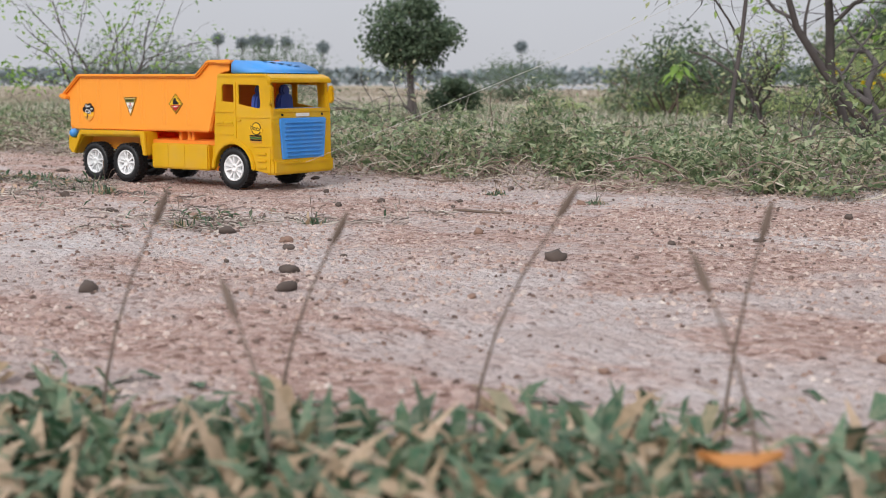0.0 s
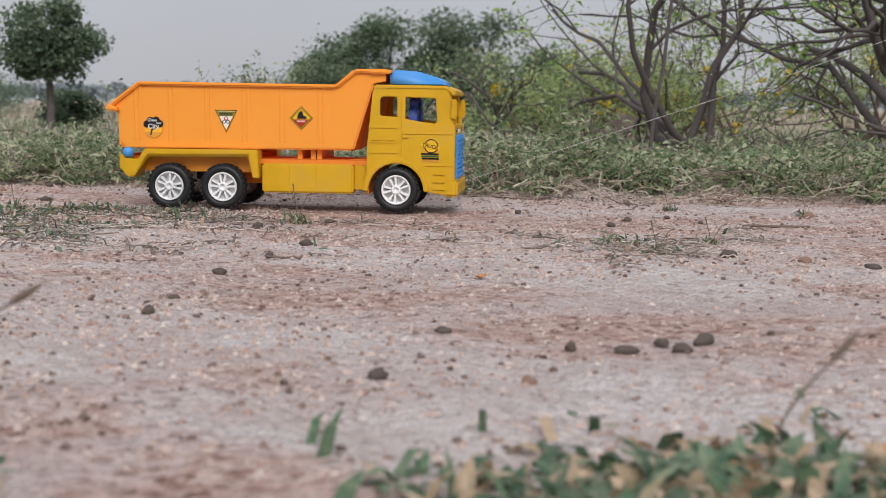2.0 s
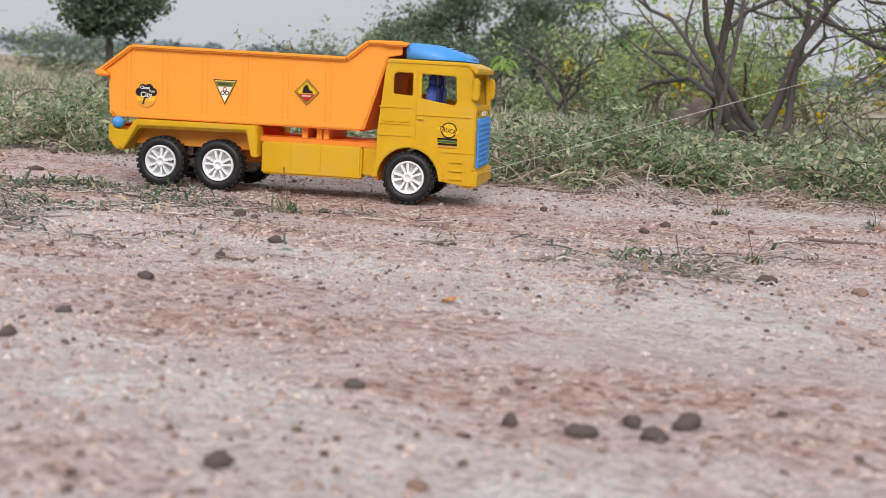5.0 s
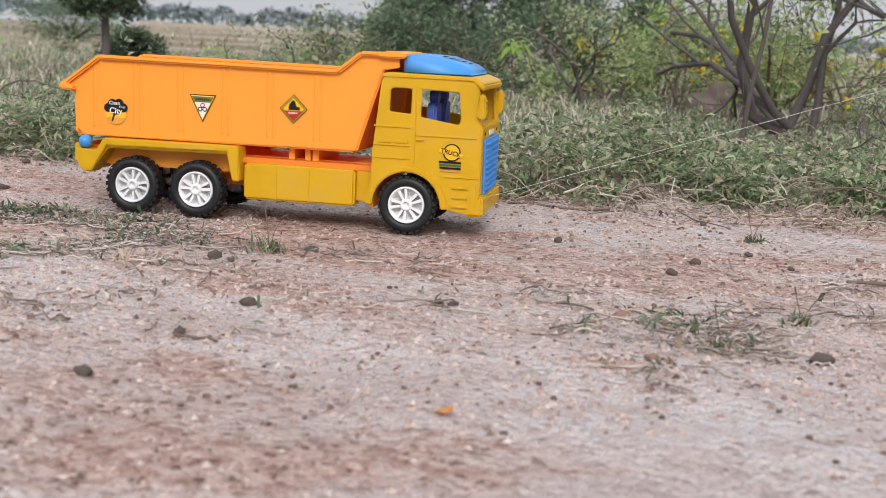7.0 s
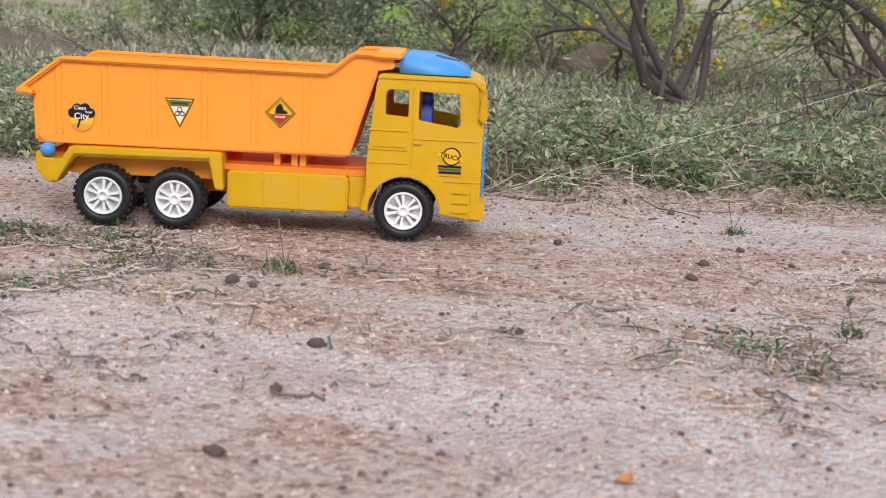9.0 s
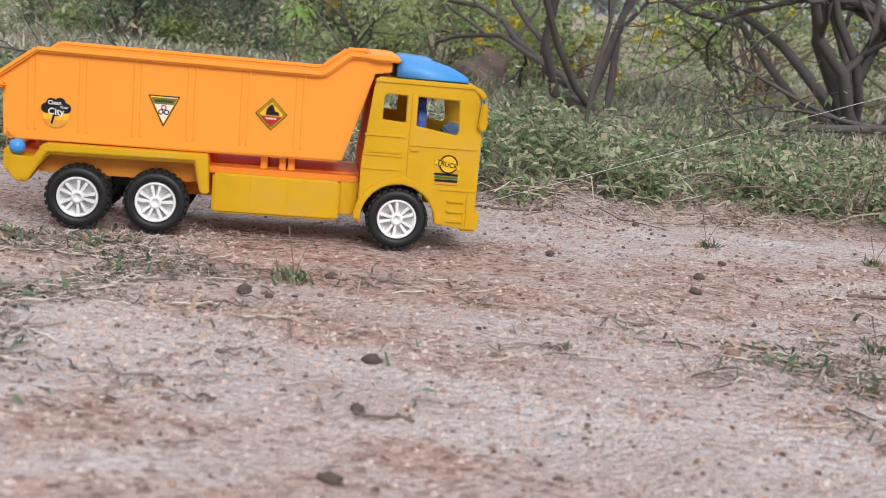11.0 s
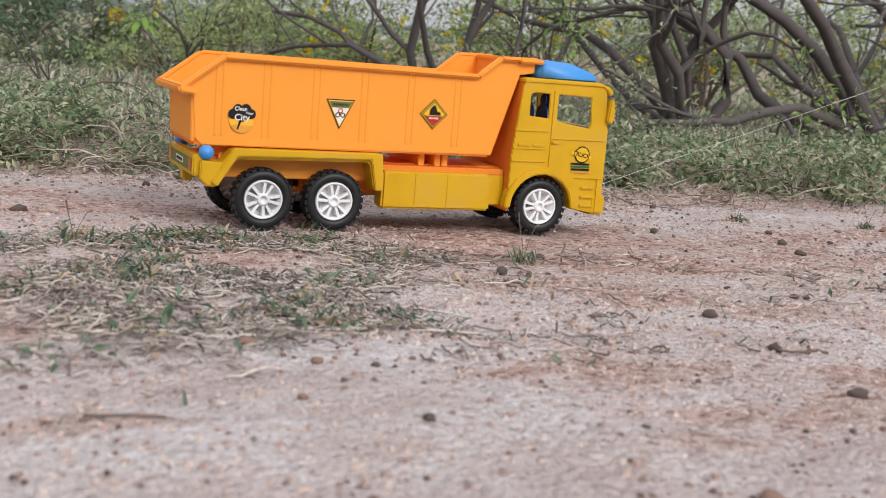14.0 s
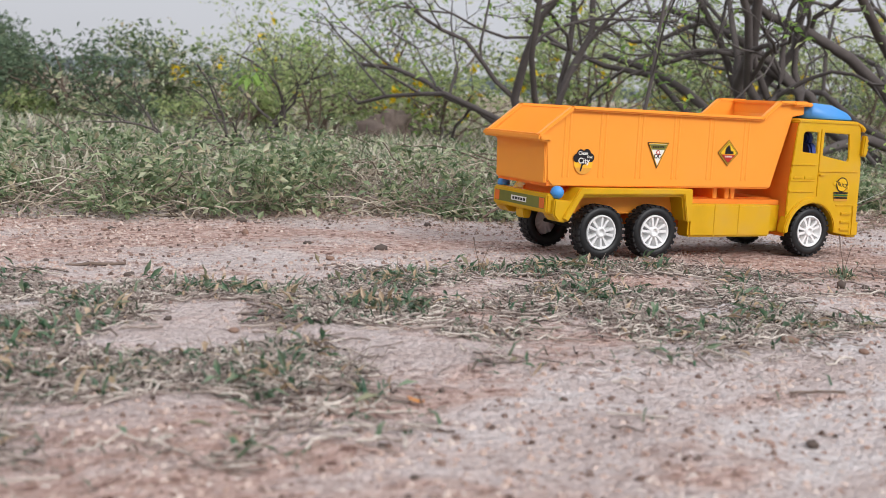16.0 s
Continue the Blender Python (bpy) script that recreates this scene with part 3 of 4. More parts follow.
for y in (-0.030, 0.016):
    st = part("seat", block((0.147, y - 0.014, 0.064), (0.174, y + 0.014, 0.082), 0.004), NAVY, cab, "dark blue plastic seat")
    part("backrest", prism([(y + 0.0150 * math.copysign(abs(math.cos(a)) ** 0.6, math.cos(a)), 0.100 + 0.0240 * math.copysign(abs(math.sin(a)) ** 0.6, math.sin(a))) for a in np.linspace(0, 2 * math.pi, 28)[:-1]], 0.1470, 0.1565, "x", bev=0.0022), NAVY, st)
    part("headrest", prism([(y + 0.0085 * math.cos(a), 0.1275 + 0.0075 * math.sin(a)) for a in np.linspace(0, 2 * math.pi, 22)[:-1]], 0.1475, 0.1560, "x", bev=0.0022), NAVY, st)
DF = [(0.1268, 0.1475), (0.1268, 0.1630), (0.1330, 0.1662), (0.1580, 0.1648), (0.1810, 0.1575), (0.1900, 0.1520), (0.1900, 0.1475)]
defl = part("roof_deflector", prism(DF, -0.0595, mirror(-0.0595), bev=0.0045), BLUE, cab, "light blue rounded roof deflector")
for f in defl.data.polygons:
    f.use_smooth = True
for k in range(5):
    part("roof_print", block((0.158 + 0.004 * k, -0.034 + 0.011 * k, 0.1650 - 0.0015 * k), (0.163 + 0.004 * k, -0.026 + 0.011 * k, 0.1655 - 0.0015 * k), 0.0), INK, defl)

# stickers on the bed and the doors
YS = -0.0568


def flat(name, outline, lift, material, parent):
    return part(name, prism(outline, YS - lift, YS - lift - 0.00015, bev=0), material, parent)


def words(text, size, x, z, lift, material, parent, y=None, tilt=0.0):
    c = bpy.data.curves.new("words", "FONT")
    c.body, c.size, c.align_x, c.align_y, c.extrude, c.offset = text, size, "CENTER", "CENTER", 0.00006, size * 0.018
    c.materials.append(material)
    o = new("words", c)
    o.parent = parent
    o.matrix_local = pose(x, (YS if y is None else y) - lift, z, 90, tilt, 0)
    return o


def disc(cx, cz, r, n=20, rz=None):
    return [(cx + r * math.cos(2 * math.pi * k / n), cz + (rz or r) * math.sin(2 * math.pi * k / n)) for k in range(n)]


city = new("town_sticker")
city.parent = bed
tagged(city, "round sticker with dark cloud tree")
flat("sun_disc", disc(-0.1563, 0.0950, 0.0108), 0.0000, S_SUN, city)
flat("earth", [(-0.1563 + 0.0105 * math.cos(a), 0.0945 + 0.0105 * math.sin(a)) for a in np.linspace(math.pi * 1.12, math.pi * 1.88, 12)], 0.0003, S_TAN, city)
for cx, cz, r in ((-0.1640, 0.1000, 0.0044), (-0.1600, 0.1040, 0.0046), (-0.1530, 0.1045, 0.0046), (-0.1485, 0.1005, 0.0044), (-0.1563, 0.0995, 0.0060)):
    flat("cloud", disc(cx, cz, r, 16), 0.0003 + 0.0001 * (cx + 0.17), INK, city)
flat("trunk", [(-0.1605, 0.0870), (-0.1590, 0.0870), (-0.1565, 0.0950), (-0.1585, 0.0950)], 0.0006, INK, city)
words("Clean", 0.0048, -0.1575, 0.1047, 0.0007, S_WHT, city)
words("Your", 0.0034, -0.1497, 0.1012, 0.0007, S_WHT, city)
words("City", 0.0078, -0.1562, 0.0972, 0.0007, S_WHT, city)

tri = new("triangle_sticker")
tri.parent = bed
tagged(tri, "black-edged triangular sticker in olive and white")
TX, TZ = -0.0680, 0.1090


def trio(k):
    return [(TX + (x - TX) * k, TZ + (z - TZ) * k) for x, z in ((-0.0812, 0.1178), (-0.0548, 0.1178), (-0.0680, 0.0915))]


flat("edge", trio(1.0), 0.0, INK, tri)
flat("inner_edge", trio(0.90), 0.0002, S_YEL, tri)
flat("field", trio(0.82), 0.0004, S_WHT, tri)
flat("band", [(-0.0788, 0.1160), (-0.0572, 0.1160), (-0.0600, 0.1105), (-0.0760, 0.1105)], 0.0006, S_OLV, tri)
for k in range(7):
    flat("bar", [(-0.0750 + k * 0.0021, 0.1123), (-0.0737 + k * 0.0021, 0.1123), (-0.0737 + k * 0.0021, 0.1143), (-0.0750 + k * 0.0021, 0.1143)], 0.0008, INK, tri)
for cx, cz in ((-0.0680, 0.1078), (-0.0703, 0.1040), (-0.0657, 0.1040)):
    flat("recycling_mark", disc(cx, cz, 0.0024, 8), 0.0006, S_RED if cx == -0.0680 else INK, tri)
    flat("mark_gap", disc(cx, cz, 0.0014, 8), 0.0008, S_WHT, tri)

dia = new("diamond_sticker")
dia.parent = bed
tagged(dia, "black, yellow and red diamond sticker")
DX, DZ = 0.0220, 0.1095


def diam(k):
    return [(DX + 0.0136 * k, DZ), (DX, DZ + 0.0138 * k), (DX - 0.0136 * k, DZ), (DX, DZ - 0.0138 * k)]


flat("edge", diam(1.0), 0.0, INK, dia)
flat("inner_edge", diam(0.92), 0.0002, S_YEL, dia)
flat("line", diam(0.84), 0.0004, INK, dia)
flat("field", diam(0.77), 0.0006, S_YEL, dia)
flat("red_half", [(DX - 0.0088, DZ - 0.0017), (DX + 0.0088, DZ - 0.0017), (DX, DZ - 0.0104)], 0.0008, S_RED, dia)
flat("lorry_mark", [(DX - 0.0048, DZ - 0.0010), (DX + 0.0068, DZ - 0.0010), (DX + 0.0060, DZ + 0.0020), (DX + 0.0030, DZ + 0.0022), (DX + 0.0012, DZ + 0.0078), (DX - 0.0010, DZ + 0.0080), (DX - 0.0040, DZ + 0.0045)], 0.0008, INK, dia)
for k in range(4):
    flat("bar", [(DX - 0.0046 + 0.0024 * k, DZ - 0.0046), (DX - 0.0030 + 0.0024 * k, DZ - 0.0046), (DX - 0.0030 + 0.0024 * k, DZ - 0.0030), (DX - 0.0046 + 0.0024 * k, DZ - 0.0030)], 0.0010, S_WHT, dia)

logo = new("door_sticker")
logo.parent = cab
tagged(logo, "yellow and black sticker on the door")
YS = -0.0656
flat("gear_mark", disc(0.1765, 0.0790, 0.0082, 22), 0.0, INK, logo)
flat("gear_gap", disc(0.1765, 0.0790, 0.0070, 22), 0.0002, S_YEL, logo)
flat("name_band", [(0.1640, 0.0790), (0.1860, 0.0745), (0.1872, 0.0785), (0.1655, 0.0830)], 0.0004, S_YEL, logo)
words("TRUCK", 0.0058, 0.1755, 0.0788, 0.0007, INK, logo, tilt=11)
for k, (h, c) in enumerate(((0.0620, S_TAN), (0.0645, INK), (0.0672, S_GRN), (0.0699, INK))):
    flat("stripe", [(0.1660 - 0.0004 * k, h - 0.0007), (0.1855, h - 0.0009), (0.1855, h + 0.0009), (0.1660 - 0.0004 * k, h + 0.0011)], 0.0002, c, logo)

# pull cord from the front bumper
pv, pf = tube([(0.207, CY, 0.034), (0.6, CY, 0.170), (1.2, CY - 0.01, 0.40), (2.0, CY - 0.02, 0.72), (3.4, CY - 0.03, 1.30)], [0.00024] * 5, 5)
raw("pull_cord", pv, pf, CORD, truck)


# ---------------------------------------------------------------- plants
def blades(pts, h, w, lean, rng):
    """Bent, tapered grass blades, two segments each, at pts (n, 3)."""
    n = len(pts)
    a = rng.uniform(0, 2 * math.pi, n)
    side = np.stack([np.cos(a), np.sin(a), 0 * a], 1)
    b = a + rng.normal(1.57, 0.5, n)
    ln = np.minimum(lean * rng.uniform(0.3, 1.5, n), rng.uniform(1.25, 1.45, n))
    d = np.stack([np.cos(b) * np.sin(ln), np.sin(b) * np.sin(ln), np.cos(ln)], 1)
    l2 = np.minimum(ln * 2.0 + rng.uniform(-0.2, 0.5, n), np.where(ln > 1.2, 1.62, 2.0))
    d2 = np.stack([np.cos(b) * np.sin(l2), np.sin(b) * np.sin(l2), np.cos(l2)], 1)
    hh, ww = h[:, None], w[:, None]
    m = pts + d * hh * 0.55
    t = m + d2 * hh * 0.45
    v = np.stack([pts - side * ww * 0.5, pts + side * ww * 0.5, m + side * ww * 0.42, m - side * ww * 0.42, t], 1).reshape(-1, 3)
    k = np.arange(n) * 5
    quads = np.stack([k, k + 1, k + 2, k + 3], 1).tolist()
    tris = np.stack([k + 3, k + 2, k + 4], 1).tolist()
    return v, quads + tris


def leaves(pts, size, rng, up=0.4, slim=0.45):
    """Folded leaves with a mid rib, at pts."""
    n = len(pts)
    d = rng.normal(0, 1, (n, 3)) * (1, 1, 0.6) + (0, 0, 0.1)
    d /= np.linalg.norm(d, axis=1)[:, None]
    nrm = rng.normal(0, 0.6, (n, 3)) + (0, 0, up * 2)
    s = np.cross(d, nrm)
    s /= np.linalg.norm(s, axis=1)[:, None] + 1e-9
    u = np.cross(s, d)
    L = size[:, None]
    v = np.stack([pts, pts + d * L * 0.5 + s * L * slim * 0.5 + u * L * 0.10, pts + d * L - u * L * 0.12, pts + d * L * 0.5 - s * L * slim * 0.5 + u * L * 0.10, pts + d * L * 0.52], 1).reshape(-1, 3)
    k = np.arange(n) * 5
    f = np.concatenate([np.stack([k, k + 1, k + 4], 1), np.stack([k + 1, k + 2, k + 4], 1), np.stack([k + 2, k + 3, k + 4], 1), np.stack([k + 3, k, k + 4], 1)]).tolist()
    return v, f


def on_ground(x, y):
    return np.array([(a, b, hills(float(a), float(b)) - 0.002) for a, b in zip(x, y)])


def clumped(n, x0, x1, y0, y1, rng, scale=5.0, keep=0.0, seed=0.0):
    """Random places that gather in clumps."""
    out = []
    while len(out) < n:
        x, y = rng.uniform(x0, x1), rng.uniform(y0, y1)
        if noise.noise(Vector((x * scale, y * scale, seed))) > keep + rng.normal(0, 0.18):
            out.append((x, y))
    return np.array(out)


# --- grass of the bank and the meadow
q = clumped(66000, -1.9, 2.6, 0.12, 1.35, rng, 4.5, -0.22, 2.0)
q = np.concatenate([q, np.stack([rng.normal(0.3, 2.6, 14000), rng.uniform(0.14, 1.4, 14000)], 1)])
q = np.array([p for p in q if p[1] > verge(p[0]) + 0.02 + rng.normal(0, 0.022) and (rng.random() < 0.30 + 0.7 * min(1, max(0, (p[1] - verge(p[0])) / 0.16)) or noise.noise(Vector((p[0] * 5, p[1] * 5, 70))) > 0.15)])
P3 = on_ground(q[:, 0], q[:, 1])
edge_in = np.clip((q[:, 1] - np.array([verge(p[0]) for p in q])) / 0.22, 0.3, 1)
tall = np.array([0.75 + 0.55 * noise.noise(Vector((p[0] * 2.6, p[1] * 2.6, 5.0))) for p in q])
vv, ff = blades(P3, rng.uniform(0.018, 0.050, len(q)) * edge_in * tall * np.where(q[:, 0] > 0.35, 0.8, 1.0), rng.uniform(0.0018, 0.0050, len(q)), 0.8, rng)
tagged(raw("bank_grass", vv.tolist(), ff, GRASS), "short dull green and straw grass on the bank", "grass", "", "stuff")
q = clumped(46000, -4.5, 6.0, 1.3, 5.5, rng, 1.6, -0.10, 7.0)
q = np.concatenate([q, np.stack([rng.normal(0.5, 6.0, 16000), rng.uniform(0.9, 7.5, 16000)], 1)])
P3 = on_ground(q[:, 0], q[:, 1])
vv, ff = blades(P3, rng.uniform(0.02, 0.055, len(q)), rng.uniform(0.002, 0.006, len(q)), 0.7, rng)
tagged(raw("meadow_grass", vv.tolist(), ff, GRASS), "rough green and dry meadow grass", "grass", "", "stuff")
q = clumped(12000, -26, 26, 5.5, 42, rng, 0.25, -0.05, 17.0)
P3 = on_ground(q[:, 0], q[:, 1])
vv, ff = blades(P3, rng.uniform(0.04, 0.10, len(q)), rng.uniform(0.01, 0.03, len(q)), 0.5, rng)
tagged(raw("far_meadow_grass", vv.tolist(), ff, STRAW), "distant dry meadow grass tufts", "grass", "", "stuff")

# --- creeping herbs and dry stems on the bank
q = clumped(14000, -1.8, 2.3, 0.16, 1.0, rng, 3.0, 0.06, 31.0)
q = np.array([p for p in q if p[1] > verge(p[0]) + 0.045 + 0.04 * noise.noise(Vector((p[0] * 9, 1, 4)))])
P3 = on_ground(q[:, 0], q[:, 1])
P3[:, 2] += rng.uniform(0.006, 0.055, len(q)) * np.clip(np.array([0.7 + 0.8 * noise.noise(Vector((p[0] * 5, p[1] * 5, 40))) for p in q]), 0.15, 1.4)
vv, ff = leaves(P3, rng.uniform(0.008, 0.021, len(q)), rng, 0.6, 0.5)
tagged(raw("creeping_herbs", vv.tolist(), ff, HERB), "low creeping herbs with oval green leaves", "herbs", "", "stuff")


def stems(name, n, x0, x1, y0, y1, l0, l1, r, material, label, seed, lift=0.05):
    g = np.random.default_rng(seed)
    H = Heap()
    for _ in range(n):
        x, y = g.uniform(x0, x1), g.uniform(y0, y1)
        if y < verge(x) - 0.02:
            continue
        p = Vector((x, y, hills(x, y) + g.uniform(0, 0.02)))
        L = g.uniform(l0, l1)
        d = Vector((g.normal(0, 1), g.normal(0, 0.6), abs(g.normal(0, 0.28)))).normalized()
        pts = [p]
        for k in range(5):
            d = (d + Vector((g.normal(0, 0.3), g.normal(0, 0.3), g.normal(-0.16, 0.22)))).normalized()
            p = p + d * L / 5
            p.z = max(p.z, hills(p.x, p.y) + 0.001)
            pts.append(p.copy())
        rr = r * g.uniform(0.6, 1.5)
        H.add(*tube(pts, [rr * (1 - 0.12 * k) for k in range(6)], 4))
    tagged(H.make(name, material), label, "twigs", "", "stuff")


stems("straw_stems", 5200, -1.6, 2.2, 0.10, 0.70, 0.02, 0.075, 0.0008, STRAW, "tangled pale straw stems on the bank", 5)
stems("dead_twigs", 420, -1.6, 2.2, 0.14, 1.0, 0.05, 0.17, 0.0014, TWIG, "tangled dead brown twigs on the bank", 6)


def arches(n, seed):
    """Long pale stems that rise out of the bank, arch over and touch down again."""
    g = np.random.default_rng(seed)
    H = Heap()
    for _ in range(n):
        x = g.uniform(-1.5, 1.9)
        y = verge(x) + 0.01 + abs(g.normal(0, 0.10))
        a, L, up = g.uniform(0, 6.28), g.uniform(0.04, 0.14), g.uniform(0.08, 0.42)
        pts = []
        for k in range(8):
            t = k / 7
            px, py = x + L * t * math.cos(a) + g.normal(0, 0.003), y + 0.7 * L * t * math.sin(a) + g.normal(0, 0.003)
            pts.append((px, py, hills(px, py) + 0.002 + L * up * 2.2 * t * (1.15 - t) + g.normal(0, 0.002)))
        r = g.uniform(0.0006, 0.0016)
        H.add(*tube(pts, [r * (1 - 0.08 * k) for k in range(8)], 5))
    tagged(H.make("arching_stems", STRAW), "arching pale dry stems over the bank", "twigs", "", "stuff")


arches(300, 15)
q = np.stack([rng.normal(0.3, 1.0, 15000), rng.uniform(0.08, 0.62, 15000)], 1)
q = np.array([p for p in q if p[1] > verge(p[0]) - 0.02 + rng.normal(0.0, 0.03)])
P3 = on_ground(q[:, 0], q[:, 1])
P3[:, 2] += 0.003
vv, ff = leaves(P3, rng.uniform(0.004, 0.013, len(q)), rng, 1.6, 0.35)
LITTER = islands("leaf_litter", [(0.0, (0.10, 0.07, 0.05)), (0.5, (0.26, 0.19, 0.145)), (0.85, (0.42, 0.33, 0.26)), (1.0, (0.58, 0.50, 0.40))], 0.8, 0.2)
tagged(raw("leaf_litter", vv.tolist(), ff, LITTER), "brown and grey leaf litter on the bank", "leaf litter", "", "stuff")


# --- branching bushes
def grow(H, tips, g, p, d, length, r, depth, spread_, droop, kink):
    steps = 6
    pts, rad = [p.copy()], [r]
    for k in range(steps):
        d = (d + Vector((g.normal(0, kink), g.normal(0, kink), g.normal(0, kink) - droop))).normalized()
        p = p + d * length / steps
        pts.append(p.copy())
        rad.append(r * (1 - 0.5 * (k + 1) / steps))
        if depth > 0 and k >= 1 and g.random() < 0.62:
            side = Vector((g.normal(), g.normal(), g.normal() * 0.7 + 0.1))
            side = (side - d * side.dot(d)).normalized()
            grow(H, tips, g, p.copy(), (d + side * spread_).normalized(), length * g.uniform(0.45, 0.72), rad[-1] * g.uniform(0.5, 0.75), depth - 1, spread_, droop, kink)
    H.add(*tube(pts, rad, 6 if r > 0.004 else 4))
    if depth <= 1:
        tips += [(q, d.copy()) for q in pts[2:]]


def bush(x, y, seed, stems_, length, r, depth, leaf_n, leaf_size, leaf_mat, label, bark=BARK, spread_=0.9, droop=0.02, kink=0.2, flowers=0):
    g = np.random.default_rng(seed)
    b = tagged(new("bush"), label, "bush", "bushes behind the bank")
    b.location = (x, y, hills(x, y) - 0.01)
    H, tips = Heap(), []
    for d in stems_:
        grow(H, tips, g, Vector((g.normal(0, 0.02), g.normal(0, 0.02), 0)), Vector(d).normalized(), length * g.uniform(0.8, 1.2), r * g.uniform(0.7, 1.15), depth, spread_, droop, kink)
    H.make("trunk", bark, b, True)
    if leaf_n and tips:
        k = g.integers(0, len(tips), leaf_n // 7)
        c = np.array([tips[i][0] for i in k])
        pts = (c[:, None, :] + g.normal(0, leaf_size * 1.1, (len(c), 7, 3))).reshape(-1, 3)
        pts[:, 2] = np.maximum(pts[:, 2], 0.012)
        v, f = leaves(pts, g.uniform(0.6, 1.3, len(pts)) * leaf_size, g, 0.5, 0.42)
        raw("foliage", v.tolist(), f, leaf_mat, b)
    if flowers and tips:
        k = g.integers(0, len(tips), flowers)
        c = np.array([tips[i][0] for i in k])
        pts = (c[:, None, :] + g.normal(0, 0.006, (len(c), 9, 3))).reshape(-1, 3)
        pts[:, 2] = np.maximum(pts[:, 2], 0.012)
        v, f = leaves(pts, g.uniform(0.011, 0.019, len(pts)), g, 0.6, 0.8)
        tagged(raw("blossom", v.tolist(), f, PETAL, b), kind="stuff")
    return b


def fan(n, seed, left, right, up):
    g = np.random.default_rng(seed)
    return [(g.uniform(left, right), g.uniform(-0.35, 0.4), g.uniform(*up)) for _ in range(n)]


bush(0.62, 1.28, 11, fan(7, 1, -1.3, 0.5, (0.35, 1.1)), 0.55, 0.011, 3, 1500, 0.020, BRIGHTLEAF, "dark bare branching bush with sparse fresh leaves", droop=-0.01, kink=0.24)
bush(1.10, 1.12, 12, fan(8, 2, -1.2, 1.0, (0.3, 1.0)), 0.62, 0.014, 3, 900, 0.018, BRIGHTLEAF, "dark bare branching bush with few leaves", droop=-0.005, kink=0.26)
bush(1.75, 1.22, 13, fan(7, 3, -1.3, 1.0, (0.3, 1.0)), 0.66, 0.016, 3, 700, 0.018, SCRUB, "dark bare branching bush with few leaves", droop=-0.005, kink=0.26)
bush(1.50, 0.98, 29, [(-1.3, 0.1, 0.50), (-1.1, 0.25, 0.28), (-0.9, 0.0, 0.85), (0.8, 0.2, 0.6), (-0.2, 0.1, 1.0)], 0.62, 0.017, 3, 500, 0.018, SCRUB, "dark leaning half-fallen bush with bare branches", droop=0.0, kink=0.2)
bush(2.5, 1.7, 14, fan(7, 4, -1.2, 1.0, (0.3, 1.0)), 0.7, 0.015, 3, 1200, 0.02, SCRUB, "dark branching bush with thin foliage", kink=0.25)
bush(-1.42, 1.00, 15, fan(7, 5, -0.6, 0.6, (0.7, 1.2)), 0.34, 0.004, 2, 1100, 0.017, BRIGHTLEAF, "young green leafy bush by the track", kink=0.18)
bush(0.16, 1.80, 16, fan(5, 6, -1.0, 0.8, (0.3, 0.7)), 0.26, 0.005, 2, 500, 0.016, SCRUB, "low twiggy bush in the meadow", kink=0.25)
bush(-0.28, 0.92, 26, fan(5, 8, -0.6, 1.0, (0.10, 0.45)), 0.17, 0.003, 2, 420, 0.013, HERB, "low fallen leafy twig on the bank", kink=0.25)
bush(0.46, 0.74, 27, [(0.02, 0.0, 1.0)], 0.62, 0.0052, 1, 60, 0.014, BRIGHTLEAF, "thin upright bare stem on the bank", kink=0.06)
bush(0.66, 0.60, 28, fan(4, 9, -0.8, 1.0, (0.2, 0.8)), 0.12, 0.0022, 2, 260, 0.012, HERB, "small dry twiggy plant on the bank", kink=0.3)

g8 = np.random.default_rng(81)
for k in range(26):
    x = -1.25 + 0.115 * k + g8.normal(0, 0.03)
    y, l = verge(x) + g8.uniform(0.04, 0.22), g8.uniform(0.045, 0.10)
    bush(x, y, 60 + k, fan(9, 70 + k, -1.0, 1.0, (0.25, 1.0)), l * 0.72, 0.0015, 2, int(500 + 7000 * l), 0.0125, HERB, "tangled leafy herb clump with dry stems", kink=0.3, bark=STRAW, droop=0.05)

# scrub behind: low in the open meadow, tall in the thicket, sized for the camera's view
SCR = [(-1.5, 2.9, 0.09), (-0.65, 2.9, 0.10), (-0.3, 2.6, 0.09), (0.02, 2.9, 0.12), (-0.45, 3.4, 0.12), (0.22, 2.3, 0.26), (0.32, 2.6, 0.34),
       (0.42, 2.2, 0.36), (0.62, 1.85, 0.34), (0.85, 2.5, 0.52), (1.15, 1.9, 0.46), (1.4, 2.4, 0.55), (1.65, 1.85, 0.42), (1.95, 2.3, 0.55),
       (2.25, 1.95, 0.46), (2.6, 2.5, 0.6), (3.0, 2.1, 0.5), (3.4, 2.7, 0.65), (3.9, 2.3, 0.6), (0.55, 3.1, 0.42), (2.7, 3.4, 0.6), (4.6, 3.2, 0.9)]
for i, (x, y, h) in enumerate(SCR):
    bush(x, y, 100 + i, fan(int(6 + 7 * h), 50 + i, -0.7, 0.7, (0.5, 1.3)), h * 0.62, 0.0035 + 0.004 * h, 2, int(900 + 2300 * h), 0.017 + 0.012 * h, SCRUB if i % 3 else HERB,
         "yellow-flowered feathery green scrub bush" if h > 0.3 and i % 2 == 0 else "feathery green scrub bush", flowers=(24 if h > 0.3 and i % 2 == 0 else 0), kink=0.16, bark=TWIG)

